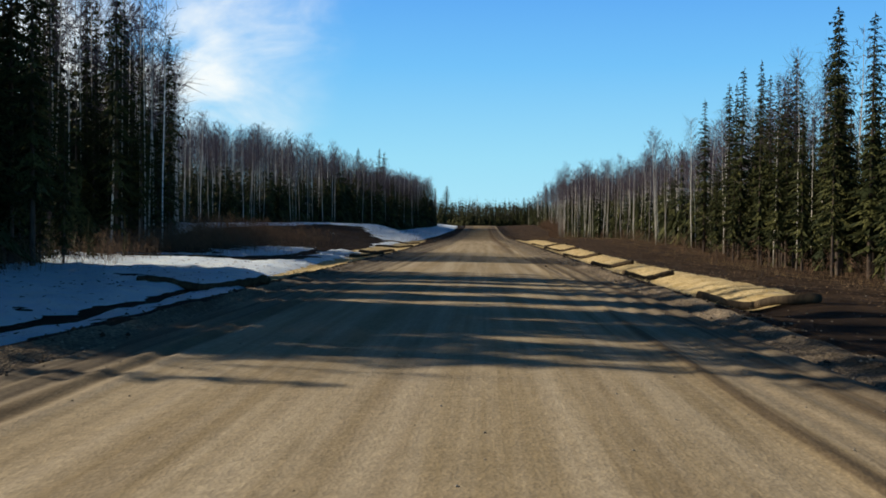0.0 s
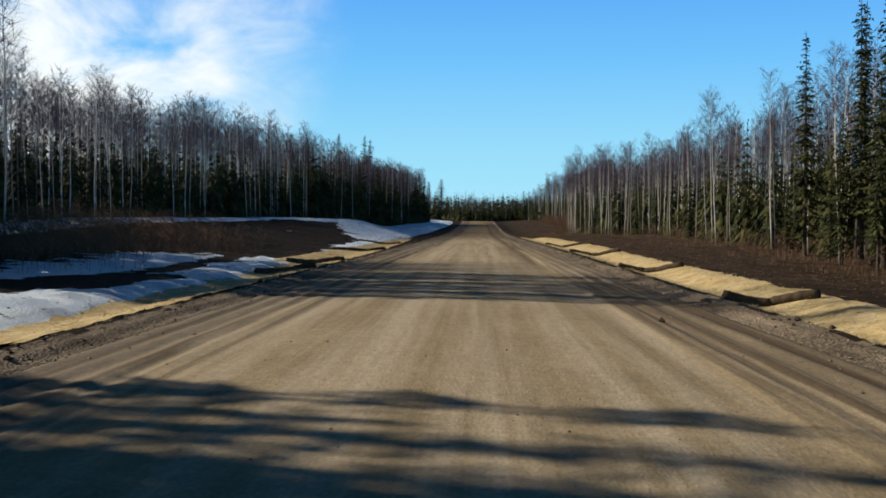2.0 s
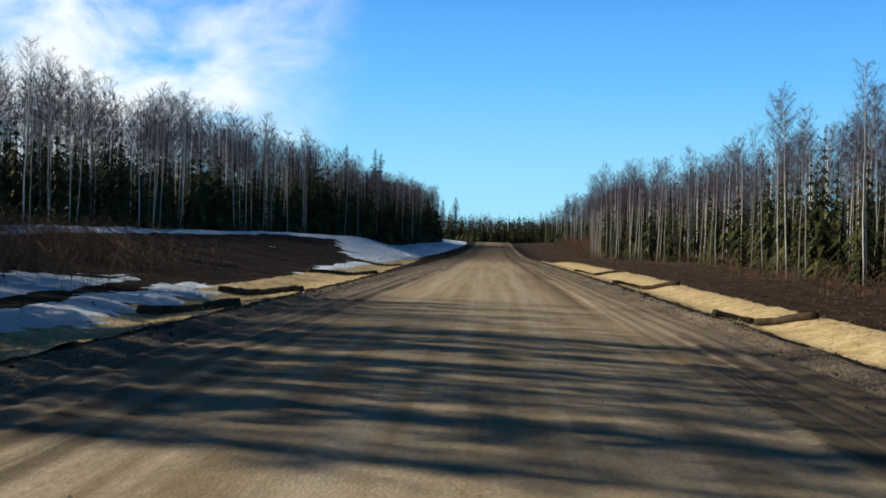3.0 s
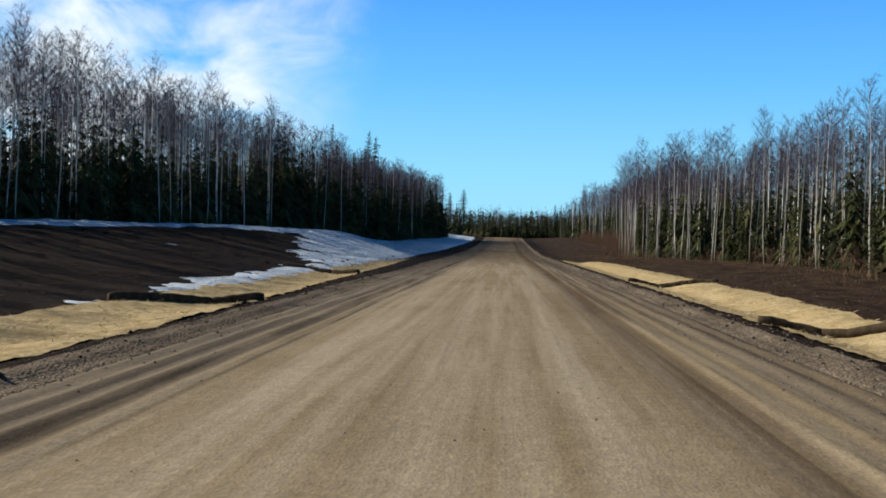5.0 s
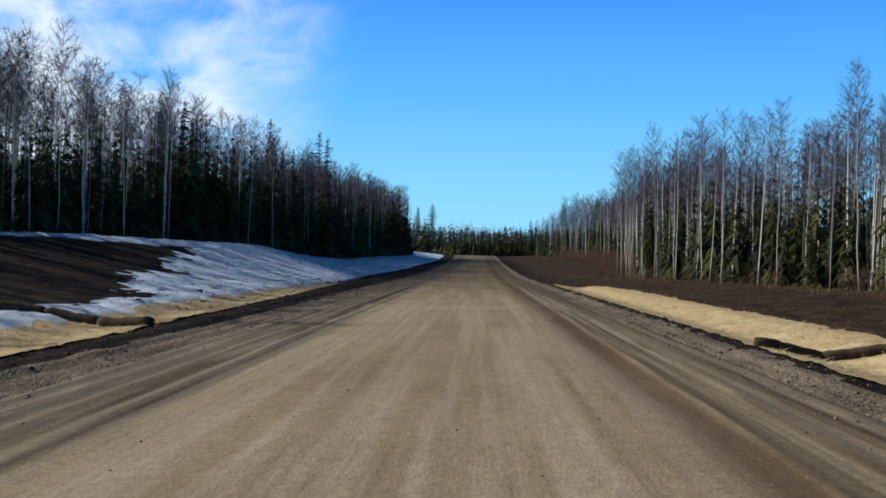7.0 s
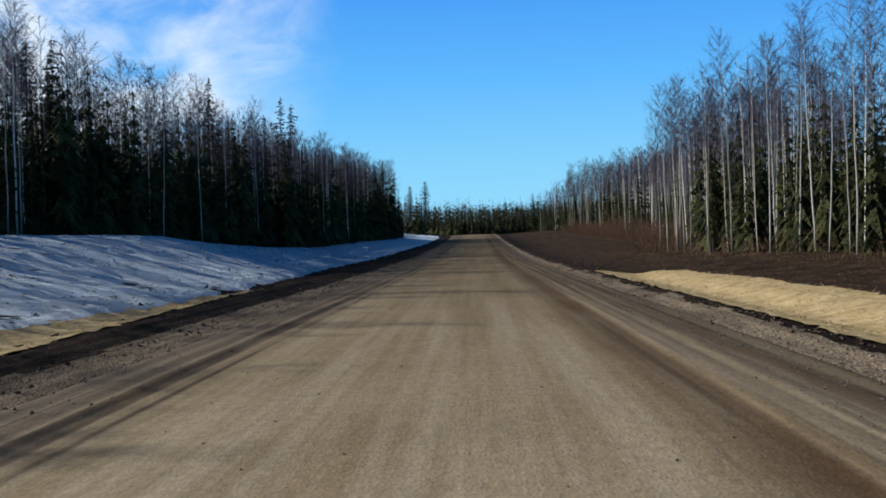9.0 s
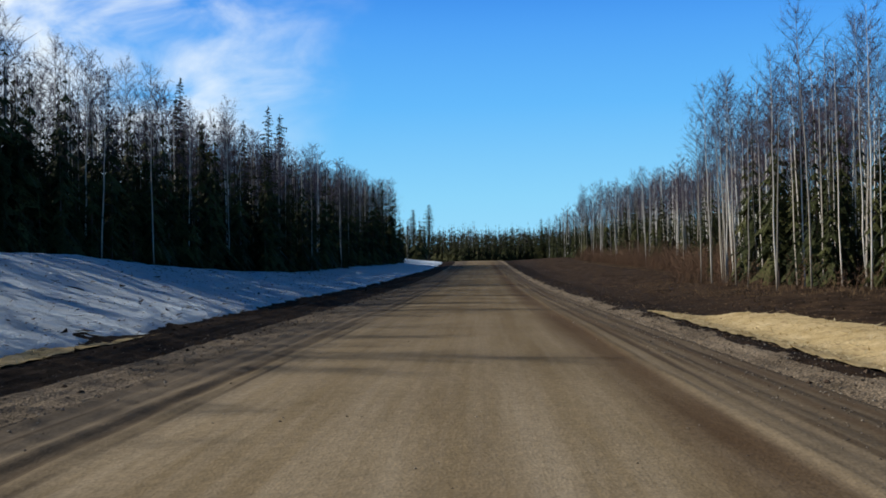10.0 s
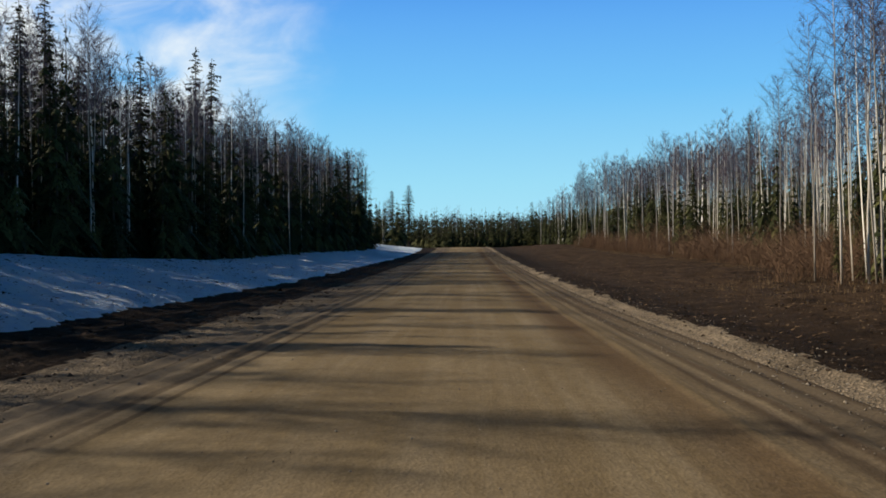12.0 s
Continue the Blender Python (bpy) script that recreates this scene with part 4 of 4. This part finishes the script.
# ---- brush, grass, stones and clods ----
def build_blades(name, spots, mat, label, category, seed):
    """Thin stems that spread from clumps: spots hold x, y, height, count, spread."""
    r = np.random.RandomState(seed)
    verts, faces, n = [], [], 0
    for x, y, h, count, spread in spots:
        for j in range(count):
            px, py = x + r.normal(0, spread), y + r.normal(0, spread)
            z = up(px, py) - 0.03
            hh = h * r.uniform(0.4, 1.1)
            a, l = r.uniform(0, 6.28), r.uniform(0.0, 0.6) * hh
            w = 0.004 + 0.003 * r.uniform() + 0.001 * hh
            dx, dy = math.cos(a + 1.57) * w, math.sin(a + 1.57) * w
            tx, ty = px + math.cos(a) * l, py + math.sin(a) * l
            verts += [(px - dx, py - dy, z), (px + dx, py + dy, z), (tx, ty, z + hh)]
            faces.append((n, n + 1, n + 2))
            n += 3
            for q in range(9 if hh > 1.3 else 4 if hh > 0.55 else 0):
                v = r.uniform(0.25, 0.9)
                mx, my, mz = px + (tx - px) * v, py + (ty - py) * v, z + hh * v
                b = r.uniform(0, 6.28)
                ll = hh * r.uniform(0.15, 0.4)
                verts += [(mx, my, mz), (mx + 0.006, my + 0.006, mz + 0.02), (mx + math.cos(b) * ll * 0.8, my + math.sin(b) * ll * 0.8, mz + ll * r.uniform(0.3, 1.0))]
                faces.append((n, n + 1, n + 2))
                n += 3
    return tagged(new(name, mesh_from(name, verts, faces, [mat], False)), label, category, kind="stuff")


br = random.Random(31)
spots = []
for i in range(800):
    y = br.uniform(34, 215)
    x = float(line(y, FRONT_R)) + br.uniform(-1.2, 5)
    spots.append((x, y, 0.25 + 1.5 * br.random() ** 2.6, 9, 0.22))
for i in range(1800):
    y = br.uniform(198, 330)
    x = float(line(y, FRONT_R)) + 3.0 - 5.0 * br.random() ** 1.8
    tallness = 0.6 + 0.4 * float(ripple(x * 0.6, y * 0.6, 8.0))
    spots.append((x, y, (0.5 + 4.4 * br.random() ** 1.2) * tallness, 10, 0.25))
build_blades("brush", spots, BRUSH, "reddish brown leafless brush along the wood's edge", "brush", 41)
spots = []
for i in range(520):
    y = br.uniform(52, 84)
    spots.append((br.gauss(-17.5, 2.4), y, br.uniform(0.6, 1.9), 9, 0.4))
for i in range(260):
    y = br.uniform(19, 52)
    spots.append((float(line(y, FRONT_L)) + br.uniform(-5, 1.0), y, br.uniform(0.4, 1.4), 9, 0.4))
build_blades("brush", spots, BRUSH, "brown leafless brush in the shaded field", "brush", 42)
spots = []
for i in range(1500):
    y = br.uniform(24, 300)
    x = float(line(y, FRONT_R)) - 5.5 * br.random() ** 1.6 + 1.5
    spots.append((x, y, br.uniform(0.12, 0.42), 10, 0.3))
build_blades("dead_grass", spots, GRASS, "pale dead grass on the sunny soil bank", "grass", 43)


def build_lumps(name, spots, mat, label, category, seed):
    """Small angular lumps sunk a little in the ground: spots hold x, y, size."""
    r = np.random.RandomState(seed)
    ico = np.array([(1, 0, 0), (-1, 0, 0), (0, 1, 0), (0, -1, 0), (0, 0, 1), (0, 0, -1)], float)
    fc = [(0, 2, 4), (2, 1, 4), (1, 3, 4), (3, 0, 4), (2, 0, 5), (1, 2, 5), (3, 1, 5), (0, 3, 5)]
    verts, faces = [], []
    for i, (x, y, s) in enumerate(spots):
        a = r.uniform(0, 6.28)
        rot = np.array([[math.cos(a), math.sin(a), 0], [-math.sin(a), math.cos(a), 0], [0, 0, 1]])
        v = ico * r.uniform(0.6, 1.2, (6, 3)) * s * (1, 1, 0.7) @ rot
        verts.append(v + (x, y, float(ground_height(x, y) if (x > EDGE_R or x < EDGE_L) else road_height(x, y)) + 0.2 * s))
        faces += [tuple(j + 6 * i for j in f) for f in fc]
    return tagged(new(name, mesh_from(name, np.concatenate(verts), faces, [mat], False)), label, category, kind="stuff")


spots = []
for i in range(5200):
    y = br.uniform(4, 185)
    side = br.random()
    x = br.gauss(4.6, 0.55) if side < 0.45 else br.gauss(-5.0, 0.5) if side < 0.8 else br.uniform(-4.5, 4.0)
    spots.append((x, y, br.uniform(0.010, 0.028) * (0.7 if side >= 0.8 else 1.2)))
for i in range(2600):
    spots.append((br.gauss(4.3, 0.5), br.uniform(105, 215), 0.009 + 0.016 * br.random() ** 2))
for i in range(900):
    spots.append((br.uniform(5.5, 14), br.uniform(8, 200), br.uniform(0.012, 0.032)))
for i in range(9000):
    y = br.uniform(60, 195)
    x = br.uniform(2.9, 5.0) if br.random() < 0.6 else br.uniform(-6.6, -4.3)
    spots.append((x, y, 0.007 + 0.015 * br.random() ** 2))
build_lumps("stones", spots, STONE, "scattered loose grey pebbles on the road's shoulders", "stones", 51)
spots = []
for i in range(5200):
    y = br.uniform(8, 230)
    x = br.uniform(8.5, 17) if br.random() < 0.5 else br.gauss(5.0, 0.5) if br.random() < 0.5 else br.gauss(-5.6, 0.35)
    spots.append((x, y, 0.015 + 0.05 * br.random() ** 2.5))
build_lumps("clods", spots, CLOD, "dark clods of soil on the verges", "soil clods", 52)
clod = build_lumps("clod", [(2.75, 41.0, 0.09)], CLOD, "dark lump of mud lying on the gravel", "mud lump", 53)


def build_litter(name, spots, mat, label, category, seed, low, high, lift, height):
    """Flat slivers strewn on the ground: spots hold x, y."""
    r = np.random.RandomState(seed)
    p = np.array(spots)
    n = len(p)
    a, l = r.uniform(0, 6.28, n), r.uniform(low, high, n)
    w = l * r.uniform(0.06, 0.16, n) if lift else l * r.uniform(0.4, 0.9, n)
    z = height(p[:, 0], p[:, 1]) + 0.012
    d, e = np.stack([np.cos(a), np.sin(a)], -1), np.stack([-np.sin(a), np.cos(a)], -1)
    tilt = r.uniform(-0.2, 0.45, n) * l
    v0 = np.concatenate([p - e * w[:, None] * 0.5, z[:, None]], 1)
    v1 = np.concatenate([p + e * w[:, None] * 0.5, (z + r.uniform(0, 0.3, n) * w)[:, None]], 1)
    v2 = np.concatenate([p + d * l[:, None], (z + tilt)[:, None]], 1)
    verts = np.stack([v0, v1, v2], 1).reshape(-1, 3)
    return tagged(new(name, mesh_from(name, verts, np.arange(3 * n).reshape(-1, 3), [mat], False)), label, category, kind="stuff")


LEAF = make_twig_mat("leaf_litter", lin(0.05, 0.029, 0.016), lin(0.27, 0.18, 0.105))
STEM = make_twig_mat("straw_stems", lin(0.34, 0.25, 0.11), lin(0.78, 0.66, 0.40))
spots = []
for i in range(16000):
    y = 20 + 250 * br.random() ** 1.2
    x = br.uniform(8.3, float(line(y, FRONT_R)) + 2.0)
    spots.append((x, y))
for i in range(9000):
    y = br.uniform(140, 235)
    spots.append((br.uniform(5.2, float(line(y, FRONT_R)) + 1.0), y))
build_litter("leaf_litter", spots, LEAF, "brown fallen leaves and bits of wood on bare soil", "leaf litter", 61, 0.03, 0.11, False, ground_height)
spots = []
while len(spots) < 26000:
    y = br.uniform(22, 163)
    x = br.uniform(5.2, 9.6) if br.random() < 0.6 else br.uniform(-9.4, -5.7)
    if (straw_right(x, y) if x > 0 else straw_left(x, y)):
        spots.append((x + br.uniform(-0.12, 0.12), y))
build_litter("straw_stems", spots, STEM, "loose pale straw stems sticking out of the blankets", "straw", 62, 0.07, 0.24, True, straw_height)
spots = []
for i in range(5200):
    y = br.uniform(10, 215)
    spots.append((br.uniform(-19, -5.9) if y > 110 else br.uniform(-13, -5.9), y))
for i in range(7000):
    y = br.uniform(118, 235)
    spots.append((-7.0 - 13 * br.random() ** 1.6, y))
build_litter("twig_litter", spots, CLOD, "dark bits of bark and soil scattered over the snow", "litter", 63, 0.03, 0.14, False, lambda x, y: np.maximum(snow_height(x, y), ground_height(x, y)))
spots = []
for i in range(620):
    y = br.uniform(112, 230)
    spots.append((-8.0 - 14 * br.random() ** 1.3, y))
build_litter("grass_tufts", spots, CLOD, "dark tufts of dead grass poking through the snow", "grass", 64, 0.12, 0.34, False, lambda x, y: np.maximum(snow_height(x, y), ground_height(x, y)))
